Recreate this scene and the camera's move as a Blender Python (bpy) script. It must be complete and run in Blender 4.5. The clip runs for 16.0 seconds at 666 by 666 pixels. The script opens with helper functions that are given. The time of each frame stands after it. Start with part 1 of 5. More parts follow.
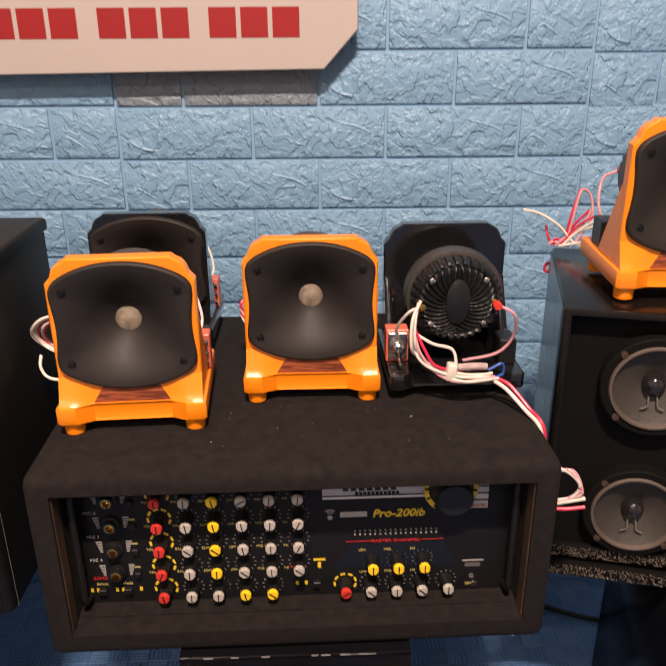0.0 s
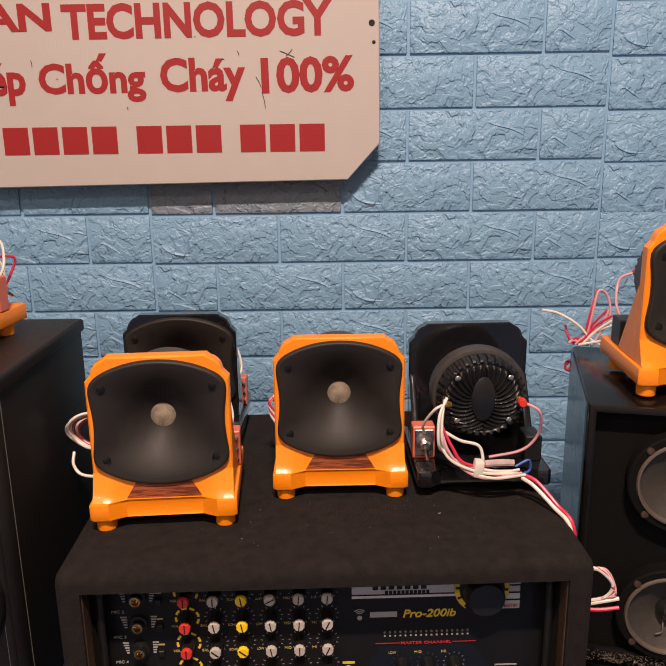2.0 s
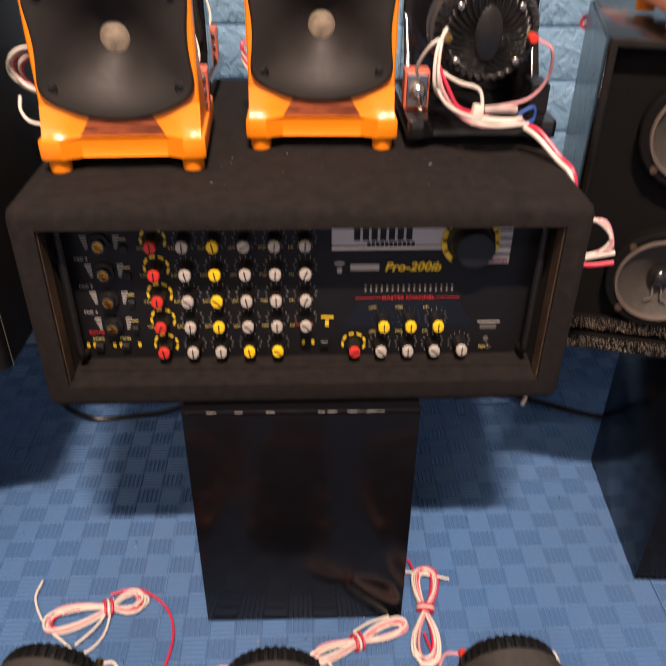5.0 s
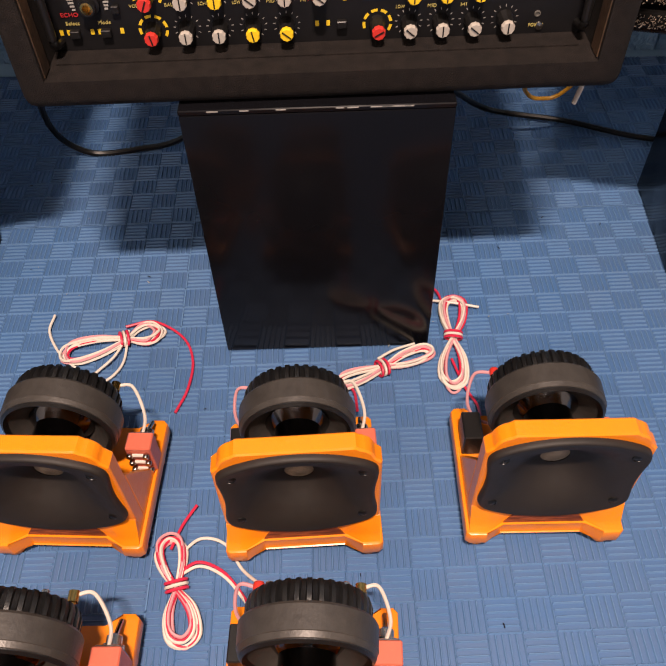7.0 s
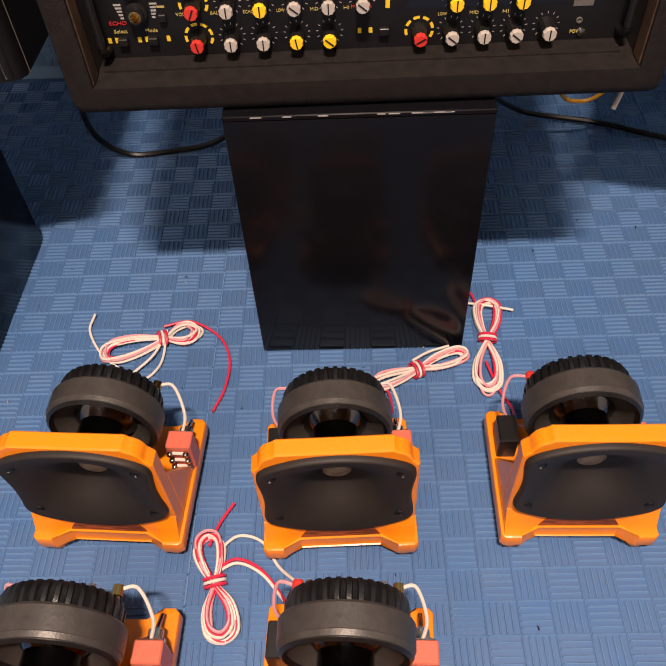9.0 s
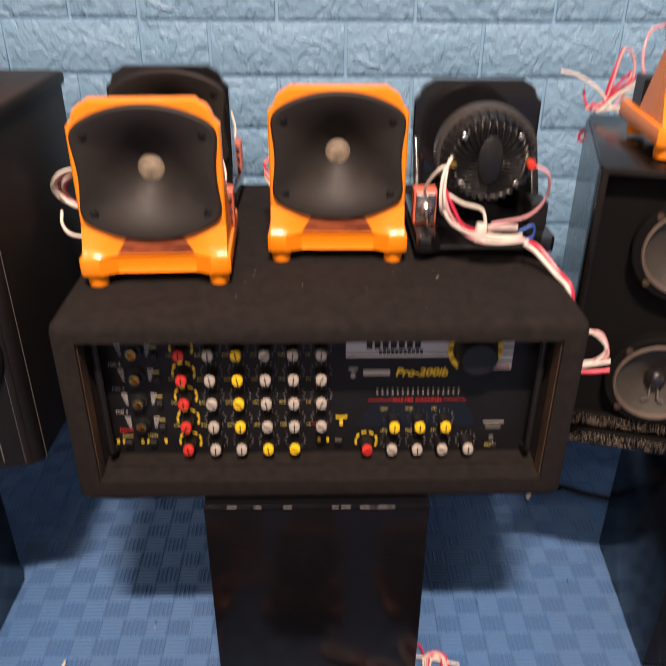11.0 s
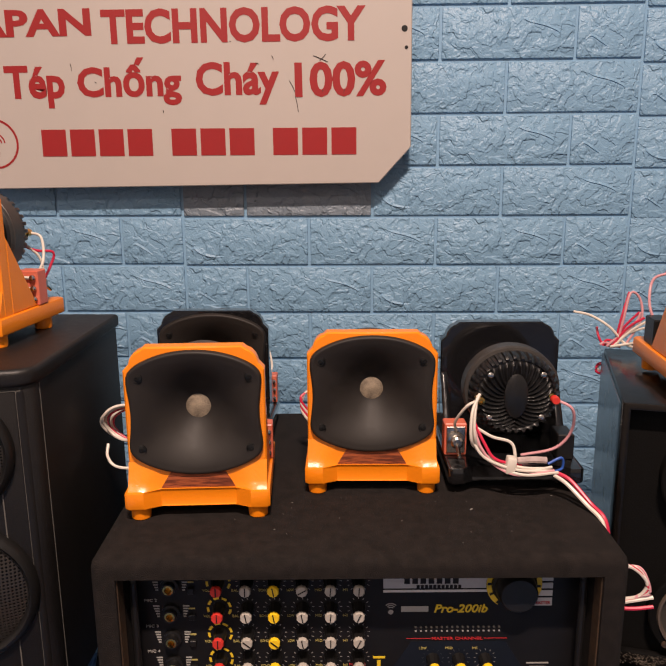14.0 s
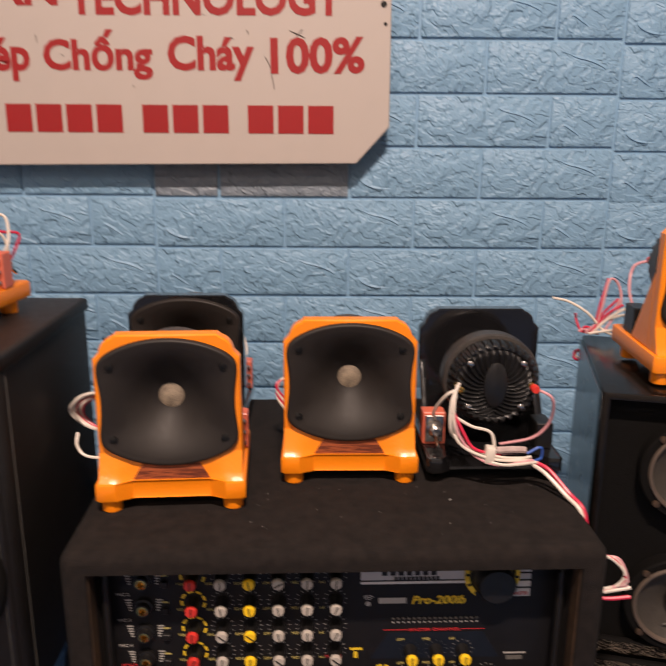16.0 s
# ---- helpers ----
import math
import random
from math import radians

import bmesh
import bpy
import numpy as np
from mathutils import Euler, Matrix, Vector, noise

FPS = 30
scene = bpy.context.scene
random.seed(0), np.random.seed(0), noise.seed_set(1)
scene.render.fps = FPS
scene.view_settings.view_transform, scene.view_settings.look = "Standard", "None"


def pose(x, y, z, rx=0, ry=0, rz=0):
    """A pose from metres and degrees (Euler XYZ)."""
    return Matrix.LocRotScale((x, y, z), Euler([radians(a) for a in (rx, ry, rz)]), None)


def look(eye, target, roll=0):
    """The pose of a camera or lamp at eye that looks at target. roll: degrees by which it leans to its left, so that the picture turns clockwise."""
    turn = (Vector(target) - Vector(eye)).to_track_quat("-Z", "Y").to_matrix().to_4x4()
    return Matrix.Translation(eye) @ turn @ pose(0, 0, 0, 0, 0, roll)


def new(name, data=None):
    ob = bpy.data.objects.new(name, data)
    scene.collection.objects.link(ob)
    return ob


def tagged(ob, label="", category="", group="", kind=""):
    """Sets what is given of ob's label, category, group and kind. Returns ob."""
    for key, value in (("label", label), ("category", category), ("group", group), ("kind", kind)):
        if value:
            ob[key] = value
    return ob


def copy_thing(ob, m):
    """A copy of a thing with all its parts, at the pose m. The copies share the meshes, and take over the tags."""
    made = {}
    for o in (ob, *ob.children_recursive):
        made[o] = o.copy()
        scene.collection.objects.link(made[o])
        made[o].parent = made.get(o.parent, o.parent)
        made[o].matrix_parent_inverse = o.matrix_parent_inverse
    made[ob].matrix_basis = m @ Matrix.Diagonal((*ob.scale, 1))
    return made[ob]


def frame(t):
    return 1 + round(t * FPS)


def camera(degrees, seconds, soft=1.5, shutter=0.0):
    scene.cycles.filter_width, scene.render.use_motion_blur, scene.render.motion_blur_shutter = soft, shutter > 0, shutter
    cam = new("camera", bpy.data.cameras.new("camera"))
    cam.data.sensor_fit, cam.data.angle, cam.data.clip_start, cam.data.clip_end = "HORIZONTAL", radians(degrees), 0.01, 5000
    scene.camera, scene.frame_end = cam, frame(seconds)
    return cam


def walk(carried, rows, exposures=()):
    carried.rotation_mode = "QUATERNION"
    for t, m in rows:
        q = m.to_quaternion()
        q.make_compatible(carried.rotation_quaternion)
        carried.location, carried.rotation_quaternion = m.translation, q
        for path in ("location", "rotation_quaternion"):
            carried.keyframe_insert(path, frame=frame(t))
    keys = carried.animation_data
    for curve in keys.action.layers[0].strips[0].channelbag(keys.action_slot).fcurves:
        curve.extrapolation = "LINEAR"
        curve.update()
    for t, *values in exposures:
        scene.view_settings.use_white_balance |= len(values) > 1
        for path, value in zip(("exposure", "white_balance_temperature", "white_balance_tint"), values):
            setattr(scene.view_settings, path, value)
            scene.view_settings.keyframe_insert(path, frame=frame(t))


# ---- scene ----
cam = camera(48.1, 16.0, soft=1.25, shutter=0.5)
PATH = [
    (0, (0.055, 0.048, 0.904), (0.077, 1.9, 0.149), -0.4),
    (0.5, (0.045, 0.038, 0.902), (0.054, 1.935, 0.271), -0.3),
    (1, (0.049, 0.038, 0.894), (0.047, 1.952, 0.313), -0.9),
    (1.5, (0.048, 0.032, 0.899), (0.042, 1.957, 0.36), -0.9),
    (2, (0.04, 0.026, 0.908), (0.028, 1.963, 0.409), -0.8),
    (2.5, (0.042, 0.027, 0.908), (0.017, 1.967, 0.424), -0.5),
    (3, (0.038, 0.03, 0.904), (-0.001, 1.97, 0.42), -0.3),
    (3.5, (0.035, 0.033, 0.901), (-0.001, 1.957, 0.353), 0.3),
    (4, (0.03, 0.037, 0.885), (0.016, 1.908, 0.18), 0.6),
    (4.5, (0.038, 0.052, 0.836), (0.054, 1.83, -0.078), 0.7),
    (5, (0.043, 0.055, 0.787), (0.07, 1.726, -0.311), 0.7),
    (5.2, (0.036, 0.061, 0.777), (0.094, 1.669, -0.41), 1.1),
    (7.3, (0.043, 0.081, 0.686), (-0.013, 1.336, -0.87), -3.0),
    (7.5, (0.034, 0.079, 0.687), (-0.038, 1.332, -0.871), -3.6),
    (8, (0.034, 0.079, 0.693), (-0.06, 1.318, -0.874), -4.0),
    (10.3, (0.024, 0.075, 0.733), (-0.048, 1.54, -0.627), -2.1),
    (10.5, (0.025, 0.067, 0.77), (-0.012, 1.625, -0.483), -1.0),
    (11, (0.043, 0.037, 0.855), (0.029, 1.781, -0.122), 0.3),
    (11.5, (0.042, 0.02, 0.884), (0.021, 1.881, 0.15), 0.3),
    (12, (0.027, 0.017, 0.896), (-0.029, 1.926, 0.3), 0.3),
    (12.5, (0.013, 0.015, 0.895), (-0.043, 1.94, 0.355), 0.3),
    (13, (0.022, 0.021, 0.884), (-0.02, 1.951, 0.359), 0.2),
    (13.5, (0.026, 0.015, 0.887), (-0.008, 1.952, 0.39), 0.1),
    (14, (0.024, 0.014, 0.888), (-0.037, 1.961, 0.432), -0.4),
    (14.5, (0.023, 0.013, 0.89), (-0.097, 1.967, 0.481), -1.3),
    (15, (0.024, 0.013, 0.887), (-0.147, 1.97, 0.509), -2.2),
    (15.5, (0.021, 0.013, 0.885), (-0.135, 1.967, 0.488), -2.1),
    (16, (0.018, 0.035, 0.894), (0.032, 1.967, 0.378), 0.4),
]
EXPOSURES = [(0, 0.32), (0.5, 0.03), (3.5, 0.0), (4.0, -0.1), (4.5, 0.05), (5.0, 0.5), (7.5, 0.43), (8.0, 0.42), (10.5, 0.40), (11.0, 0.5), (11.5, 0.15), (12.0, -0.05), (15.5, -0.04), (16, 0.0)]
walk(cam, [(t, look(eye, target, roll)) for t, eye, target, roll in PATH], EXPOSURES)

# ---------------------------------------------------------------- world and light
world = bpy.data.worlds.new("world")
scene.world = world
world.use_nodes = True
world.node_tree.nodes["Background"].inputs[0].default_value = (0.75, 0.87, 1.0, 1)
world.node_tree.nodes["Background"].inputs[1].default_value = 0.05


def lamp(name, m, sx, sy, watts, colour):
    data = bpy.data.lights.new(name, "AREA")
    data.shape, data.size, data.size_y, data.energy, data.color = "RECTANGLE", sx, sy, watts, colour
    ob = new(name, data)
    ob.matrix_world = m
    return ob


lamp("ceiling_tube_light", look((0.08, -0.42, 2.42), (0.08, -0.419, 0)), 0.26, 0.07, 90, (1.0, 0.76, 0.63))
# Fill light added behind the camera to soften shadows; no fitting is known there.
lamp("ceiling_tube_light", look((-0.9, -1.6, 2.42), (-0.9, -1.599, 0)), 0.9, 0.07, 26, (1.0, 0.76, 0.63))


# ---------------------------------------------------------------- materials
def mat(name, base, rough=0.5, metal=0.0, second=None, scale=40.0, amount=0.5, bump=0.0, bump_scale=200.0, coat=0.0, rough_var=0.08, spec=0.5):
    """A principled material: two colours mixed by noise at two scales, uneven gloss and fine relief, in metres."""
    m = bpy.data.materials.new(name)
    m.use_nodes = True
    t = m.node_tree
    b = t.nodes["Principled BSDF"]
    n, l = t.nodes.new, t.links.new
    co = n("ShaderNodeTexCoord")
    big, fine = n("ShaderNodeTexNoise"), n("ShaderNodeTexNoise")
    big.inputs["Scale"].default_value, fine.inputs["Scale"].default_value = scale * 0.25, scale * 2.5
    big.inputs["Detail"].default_value = fine.inputs["Detail"].default_value = 5
    for x in (big, fine):
        l(co.outputs["Object"], x.inputs["Vector"])
    add = n("ShaderNodeMath")
    add.operation = "MULTIPLY_ADD"
    l(big.outputs["Fac"], add.inputs[0])
    add.inputs[1].default_value = 0.6
    half = n("ShaderNodeMath")
    half.operation = "MULTIPLY"
    half.inputs[1].default_value = 0.4
    l(fine.outputs["Fac"], half.inputs[0])
    l(half.outputs[0], add.inputs[2])
    ramp = n("ShaderNodeMapRange")
    ramp.inputs[1].default_value, ramp.inputs[2].default_value, ramp.inputs[4].default_value = 0.36, 0.64, amount
    l(add.outputs[0], ramp.inputs[0])
    mix = n("ShaderNodeMix")
    mix.data_type = "RGBA"
    second = second or tuple(c * 0.75 for c in base)
    mix.inputs[6].default_value, mix.inputs[7].default_value = (*base, 1), (*second, 1)
    l(ramp.outputs[0], mix.inputs[0])
    l(mix.outputs[2], b.inputs["Base Color"])
    r = n("ShaderNodeMapRange")
    r.inputs[3].default_value, r.inputs[4].default_value = max(0.02, rough - rough_var), min(1, rough + rough_var)
    l(fine.outputs["Fac"], r.inputs[0])
    l(r.outputs[0], b.inputs["Roughness"])
    b.inputs["Metallic"].default_value = metal
    b.inputs["Coat Weight"].default_value = coat
    b.inputs["Coat Roughness"].default_value = 0.06
    b.inputs["Specular IOR Level"].default_value = spec
    if bump:
        g = n("ShaderNodeTexNoise")
        g.inputs["Scale"].default_value, g.inputs["Detail"].default_value = bump_scale, 4
        l(co.outputs["Object"], g.inputs["Vector"])
        k = n("ShaderNodeBump")
        k.inputs["Strength"].default_value, k.inputs["Distance"].default_value = bump, 0.001
        l(g.outputs["Fac"], k.inputs["Height"])
        l(k.outputs[0], b.inputs["Normal"])
    return m


def foam_brick_material(name, base, second):
    """Painted foam brick: crumpled raised creases at two scales, satin paint."""
    m = mat(name, base, 0.40, second=second, scale=22, amount=0.8, rough_var=0.10)
    t = m.node_tree
    n, l = t.nodes.new, t.links.new
    b = t.nodes["Principled BSDF"]
    co = n("ShaderNodeTexCoord")
    warp = n("ShaderNodeTexNoise")
    warp.inputs["Scale"].default_value, warp.inputs["Detail"].default_value = 26, 3
    l(co.outputs["Object"], warp.inputs["Vector"])
    scaled = n("ShaderNodeVectorMath")
    scaled.operation = "MULTIPLY_ADD"
    l(warp.outputs["Color"], scaled.inputs[0])
    scaled.inputs[1].default_value = (0.030, 0.030, 0.022)
    l(co.outputs["Object"], scaled.inputs[2])
    layers = []
    for scale, detail, lo, hi in ((19, 2.0, 0.475, 0.525), (42, 2.0, 0.465, 0.535), (75, 2.0, 0.44, 0.56)):
        x = n("ShaderNodeTexNoise")
        x.inputs["Scale"].default_value, x.inputs["Detail"].default_value = scale, detail
        l(scaled.outputs[0], x.inputs["Vector"])
        step = n("ShaderNodeMapRange")
        step.interpolation_type = "SMOOTHSTEP"
        step.inputs[1].default_value, step.inputs[2].default_value = lo, hi
        l(x.outputs["Fac"], step.inputs[0])
        layers.append(step)
    fine = n("ShaderNodeTexNoise")
    fine.inputs["Scale"].default_value, fine.inputs["Detail"].default_value = 420, 3
    l(co.outputs["Object"], fine.inputs["Vector"])
    height = fine.outputs["Fac"]
    for layer, gain in ((layers[0], 1.1), (layers[1], 1.5), (layers[2], 1.1)):
        total = n("ShaderNodeMath")
        total.operation = "MULTIPLY_ADD"
        l(layer.outputs[0], total.inputs[0])
        total.inputs[1].default_value = gain
        l(height, total.inputs[2])
        height = total.outputs[0]
    bump = n("ShaderNodeBump")
    bump.inputs["Strength"].default_value, bump.inputs["Distance"].default_value = 0.95, 0.00080
    l(height, bump.inputs["Height"])
    l(bump.outputs[0], b.inputs["Normal"])
    return m


def wood_material(name):
    m = mat(name, (0.16, 0.045, 0.02), 0.55, second=(0.05, 0.014, 0.008), scale=60, amount=0.4, spec=0.25)
    t = m.node_tree
    n, l = t.nodes.new, t.links.new
    b = t.nodes["Principled BSDF"]
    co, mp, w = n("ShaderNodeTexCoord"), n("ShaderNodeMapping"), n("ShaderNodeTexNoise")
    mp.inputs["Scale"].default_value = (35, 300, 500)
    w.inputs["Scale"].default_value, w.inputs["Detail"].default_value, w.inputs["Distortion"].default_value = 1.0, 5, 1.2
    l(co.outputs["Object"], mp.inputs[0])
    l(mp.outputs[0], w.inputs["Vector"])
    rr = n("ShaderNodeMapRange")
    rr.inputs[1].default_value, rr.inputs[2].default_value = 0.38, 0.62
    l(w.outputs["Fac"], rr.inputs[0])
    mx = n("ShaderNodeMix")
    mx.data_type = "RGBA"
    mx.inputs[6].default_value, mx.inputs[7].default_value = (0.30, 0.075, 0.026, 1), (0.085, 0.020, 0.010, 1)
    l(rr.outputs[0], mx.inputs[0])
    l(mx.outputs[2], b.inputs["Base Color"])
    return m


def mesh_grille_material(name):
    """Perforated steel: round holes in staggered rows, darkening into the holes."""
    m = mat(name, (0.03, 0.03, 0.03), 0.35, 0.6, scale=80, amount=0.5)
    t = m.node_tree
    n, l = t.nodes.new, t.links.new
    b = t.nodes["Principled BSDF"]
    co, v = n("ShaderNodeTexCoord"), n("ShaderNodeTexVoronoi")
    mp = n("ShaderNodeMapping")
    mp.inputs["Scale"].default_value = (1, 0.02, 1)
    v.inputs["Scale"].default_value, v.inputs["Randomness"].default_value = 300, 0.0
    l(co.outputs["Object"], mp.inputs[0])
    l(mp.outputs[0], v.inputs["Vector"])
    r = n("ShaderNodeMapRange")
    r.inputs[1].default_value, r.inputs[2].default_value = 0.26, 0.36
    l(v.outputs["Distance"], r.inputs[0])
    mx = n("ShaderNodeMix")
    mx.data_type = "RGBA"
    mx.inputs[6].default_value, mx.inputs[7].default_value = (0.001, 0.001, 0.001, 1), (0.06, 0.052, 0.046, 1)
    l(r.outputs[0], mx.inputs[0])
    l(mx.outputs[2], b.inputs["Base Color"])
    k = n("ShaderNodeBump")
    k.inputs["Strength"].default_value, k.inputs["Distance"].default_value = 0.8, 0.001
    l(r.outputs[0], k.inputs["Height"])
    l(k.outputs[0], b.inputs["Normal"])
    return m


BLUE_A, BLUE_B = (0.222, 0.390, 0.560), (0.194, 0.352, 0.516)
M_BRICK = foam_brick_material("painted_foam_brick", BLUE_A, BLUE_B)
M_JOINT = mat("painted_foam_joint", (0.230, 0.400, 0.570), 0.45, second=BLUE_A, scale=30, bump=0.2, bump_scale=150)
M_GREY = foam_brick_material("patched_grey_foam", (0.245, 0.295, 0.35), (0.195, 0.24, 0.29))
M_PLASTER = mat("plain_wall_paint", (0.44, 0.43, 0.42), 0.8, scale=8, bump=0.1, bump_scale=60)
M_CEIL = mat("white_ceiling_paint", (0.72, 0.72, 0.70), 0.85, scale=8, amount=0.3)
M_FLOOR = mat("blue_eva_foam", (0.100, 0.210, 0.405), 0.34, second=(0.116, 0.208, 0.360), scale=14, amount=0.9, bump=0.25, bump_scale=700, rough_var=0.15)
M_GROOVE = mat("dirty_foam_groove", (0.04, 0.115, 0.29), 0.7, second=(0.055, 0.085, 0.14), scale=16, amount=0.9)
# Mat blue deepened for the slots, which puts their shade into the colour.
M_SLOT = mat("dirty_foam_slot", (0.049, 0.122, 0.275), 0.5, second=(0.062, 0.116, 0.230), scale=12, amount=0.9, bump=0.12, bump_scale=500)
M_ORANGE = mat("orange_gloss_paint", (0.82, 0.235, 0.006), 0.30, second=(0.76, 0.205, 0.006), scale=30, amount=0.6, bump=0.30, bump_scale=260, coat=0.10, rough_var=0.05)
M_BLACKGLOSS = mat("black_gloss_paint", (0.006, 0.006, 0.007), 0.12, second=(0.012, 0.012, 0.013), scale=30, bump=0.1, bump_scale=130, coat=0.6, rough_var=0.05)
M_HORN = mat("matt_black_moulded_plastic", (0.0130, 0.0105, 0.0092), 0.56, second=(0.0195, 0.0160, 0.0140), scale=60, amount=0.6, bump=0.14, bump_scale=1800, spec=0.32)
M_THROAT = mat("bronze_wire_gauze", (0.34, 0.27, 0.19), 0.5, 0.0, second=(0.11, 0.085, 0.06), scale=420, amount=1.0, bump=0.9, bump_scale=1500)
M_SCREW = mat("blackened_screw", (0.02, 0.02, 0.02), 0.35, 0.7)
M_MAGNET = mat("grey_ferrite_ring", (0.042, 0.038, 0.035), 0.42, 0.3, second=(0.07, 0.064, 0.058), scale=45, amount=0.8, bump=0.2, bump_scale=400)
M_NECK = mat("dark_turned_steel", (0.16, 0.16, 0.165), 0.14, 1.0, second=(0.10, 0.10, 0.105), scale=70)
M_FIN = mat("black_cast_cover", (0.0055, 0.0055, 0.006), 0.36, second=(0.010, 0.010, 0.010), scale=60, bump=0.25, bump_scale=500)
M_BRASS = mat("gold_plated_brass", (0.62, 0.41, 0.13), 0.22, 1.0, second=(0.42, 0.26, 0.09), scale=120)
M_STEEL = mat("bright_steel", (0.6, 0.57, 0.53), 0.22, 1.0, second=(0.4, 0.37, 0.33), scale=150)
M_SALMON = mat("salmon_red_plastic", (0.62, 0.15, 0.09), 0.35, second=(0.5, 0.11, 0.07), scale=120)
M_BLACKPL = mat("black_plastic", (0.009, 0.0085, 0.0085), 0.38, scale=90, bump=0.12, bump_scale=600, spec=0.36)
M_WHITEW = mat("white_wire_sheath", (0.66, 0.61, 0.54), 0.42, second=(0.54, 0.47, 0.41), scale=60)
M_REDW = mat("red_wire_sheath", (0.56, 0.022, 0.065), 0.38, second=(0.45, 0.018, 0.05), scale=60)
M_PINKW = mat("pink_tinted_sheath", (0.62, 0.30, 0.33), 0.4, scale=60)
M_REDCAP = mat("red_plastic", (0.58, 0.035, 0.025), 0.4, scale=100)
M_CLEAR = mat("translucent_heatshrink", (0.5, 0.4, 0.38), 0.15, second=(0.28, 0.2, 0.19), scale=160, amount=0.9)
M_CARPET = mat("black_felt_covering", (0.0048, 0.0036, 0.0032), 0.93, second=(0.0145, 0.0107, 0.0094), scale=420, amount=0.9, bump=0.9, bump_scale=900, spec=0.25)
M_WORN = mat("rusty_trim_edge", (0.14, 0.085, 0.05), 0.5, 0.5, second=(0.03, 0.022, 0.018), scale=70, amount=0.9, bump=0.4, bump_scale=300)
M_PANEL = mat("black_lacquered_steel_panel", (0.006, 0.006, 0.007), 0.45, second=(0.010, 0.0095, 0.0105), scale=40, spec=0.25)
M_NAVY = mat("dark_navy_print", (0.006, 0.009, 0.016), 0.5, scale=60, spec=0.25)
M_SILVER = mat("silver_print", (0.50, 0.49, 0.49), 0.4, 0.0, scale=100, amount=0.3)
M_YELLOW = mat("yellow_print", (0.72, 0.50, 0.02), 0.5, scale=120, amount=0.3)
M_PALEPRINT = mat("pale_print", (0.34, 0.33, 0.31), 0.5, scale=120, amount=0.3)
M_GOLDPRINT = mat("gold_print", (0.38, 0.32, 0.10), 0.5, scale=120, amount=0.3)
M_REDPRINT = mat("red_print", (0.42, 0.02, 0.025), 0.5, scale=120, amount=0.3)
M_CAPWHITE = mat("ivory_knob_cap", (0.42, 0.385, 0.34), 0.45, second=(0.33, 0.30, 0.26), scale=150)
M_CAPYELLOW = mat("yellow_knob_cap", (0.82, 0.54, 0.015), 0.42, second=(0.7, 0.44, 0.012), scale=150)
M_SIGN = mat("off_white_sign_board", (0.475, 0.42, 0.385), 0.42, second=(0.445, 0.395, 0.362), scale=10, amount=0.8, bump=0.06, bump_scale=90)
M_SIGNRED = mat("red_vinyl_lettering", (0.31, 0.011, 0.013), 0.4, second=(0.265, 0.010, 0.011), scale=30)
M_GLOSSBOX = mat("black_lacquered_cabinet", (0.004, 0.004, 0.005), 0.17, second=(0.006, 0.006, 0.008), scale=10, coat=0.0, rough_var=0.05, spec=0.14)
M_VINYL = mat("black_vinyl_cabinet_skin", (0.0060, 0.0052, 0.0050), 0.46, second=(0.0105, 0.0090, 0.0085), scale=60, bump=0.3, bump_scale=600, spec=0.36)
M_OLDBLACK = mat("worn_black_veneer", (0.004, 0.0036, 0.0032), 0.2, second=(0.010, 0.007, 0.0055), scale=25, amount=0.8, bump=0.3, bump_scale=70, spec=0.32)
# Blue base colour paints the wall's reflection onto the dark side veneer.
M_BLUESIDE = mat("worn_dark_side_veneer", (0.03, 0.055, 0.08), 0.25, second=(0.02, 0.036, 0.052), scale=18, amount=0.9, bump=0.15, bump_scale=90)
M_CONE = mat("grey_paper_cone", (0.040, 0.033, 0.025), 0.65, second=(0.022, 0.018, 0.014), scale=50, amount=0.8, bump=0.4, bump_scale=500)
M_SURROUND = mat("pale_dusty_surround", (0.105, 0.080, 0.062), 0.55, second=(0.065, 0.049, 0.040), scale=50, amount=0.8)
M_DOME = mat("glossy_black_dome", (0.012, 0.011, 0.011), 0.12, coat=0.5)
M_FOAMBLACK = mat("black_baffle", (0.0025, 0.0022, 0.002), 0.8, scale=80, bump=0.3, bump_scale=500, spec=0.15)
M_THREAD = mat("tarnished_silver_thread", (0.34, 0.28, 0.22), 0.35, 0.4, second=(0.10, 0.08, 0.065), scale=300, amount=0.9)
M_GRILLE = mesh_grille_material("perforated_steel_grille")
M_WOOD = wood_material("red_brown_wood_veneer")
M_GREYLINE = mat("dusty_groove", (0.10, 0.095, 0.085), 0.8, scale=100)
M_YELWIRE = mat("amber_wire_sheath", (0.62, 0.30, 0.02), 0.4, scale=60)


# ---------------------------------------------------------------- mesh helpers
def thing(name, m, label, category, group="", kind=""):
    ob = new(name)
    ob.empty_display_size = 0.02
    ob.matrix_world = m
    return tagged(ob, label, category, group, kind)


def finish(bm, smooth):
    bmesh.ops.recalc_face_normals(bm, faces=bm.faces)
    if smooth:
        for f in bm.faces:
            f.smooth = True
        for e in bm.edges:
            if len(e.link_faces) == 2 and e.calc_face_angle(0) > radians(smooth):
                e.smooth = False


def part(name, bm, material, parent, label="", m=None, smooth=35):
    finish(bm, smooth)
    me = bpy.data.meshes.new(name)
    bm.to_mesh(me)
    bm.free()
    me.materials.append(material)
    ob = new(name, me)
    ob.parent = parent
    if m is not None:
        ob.matrix_local = m
    return tagged(ob, label) if label else ob


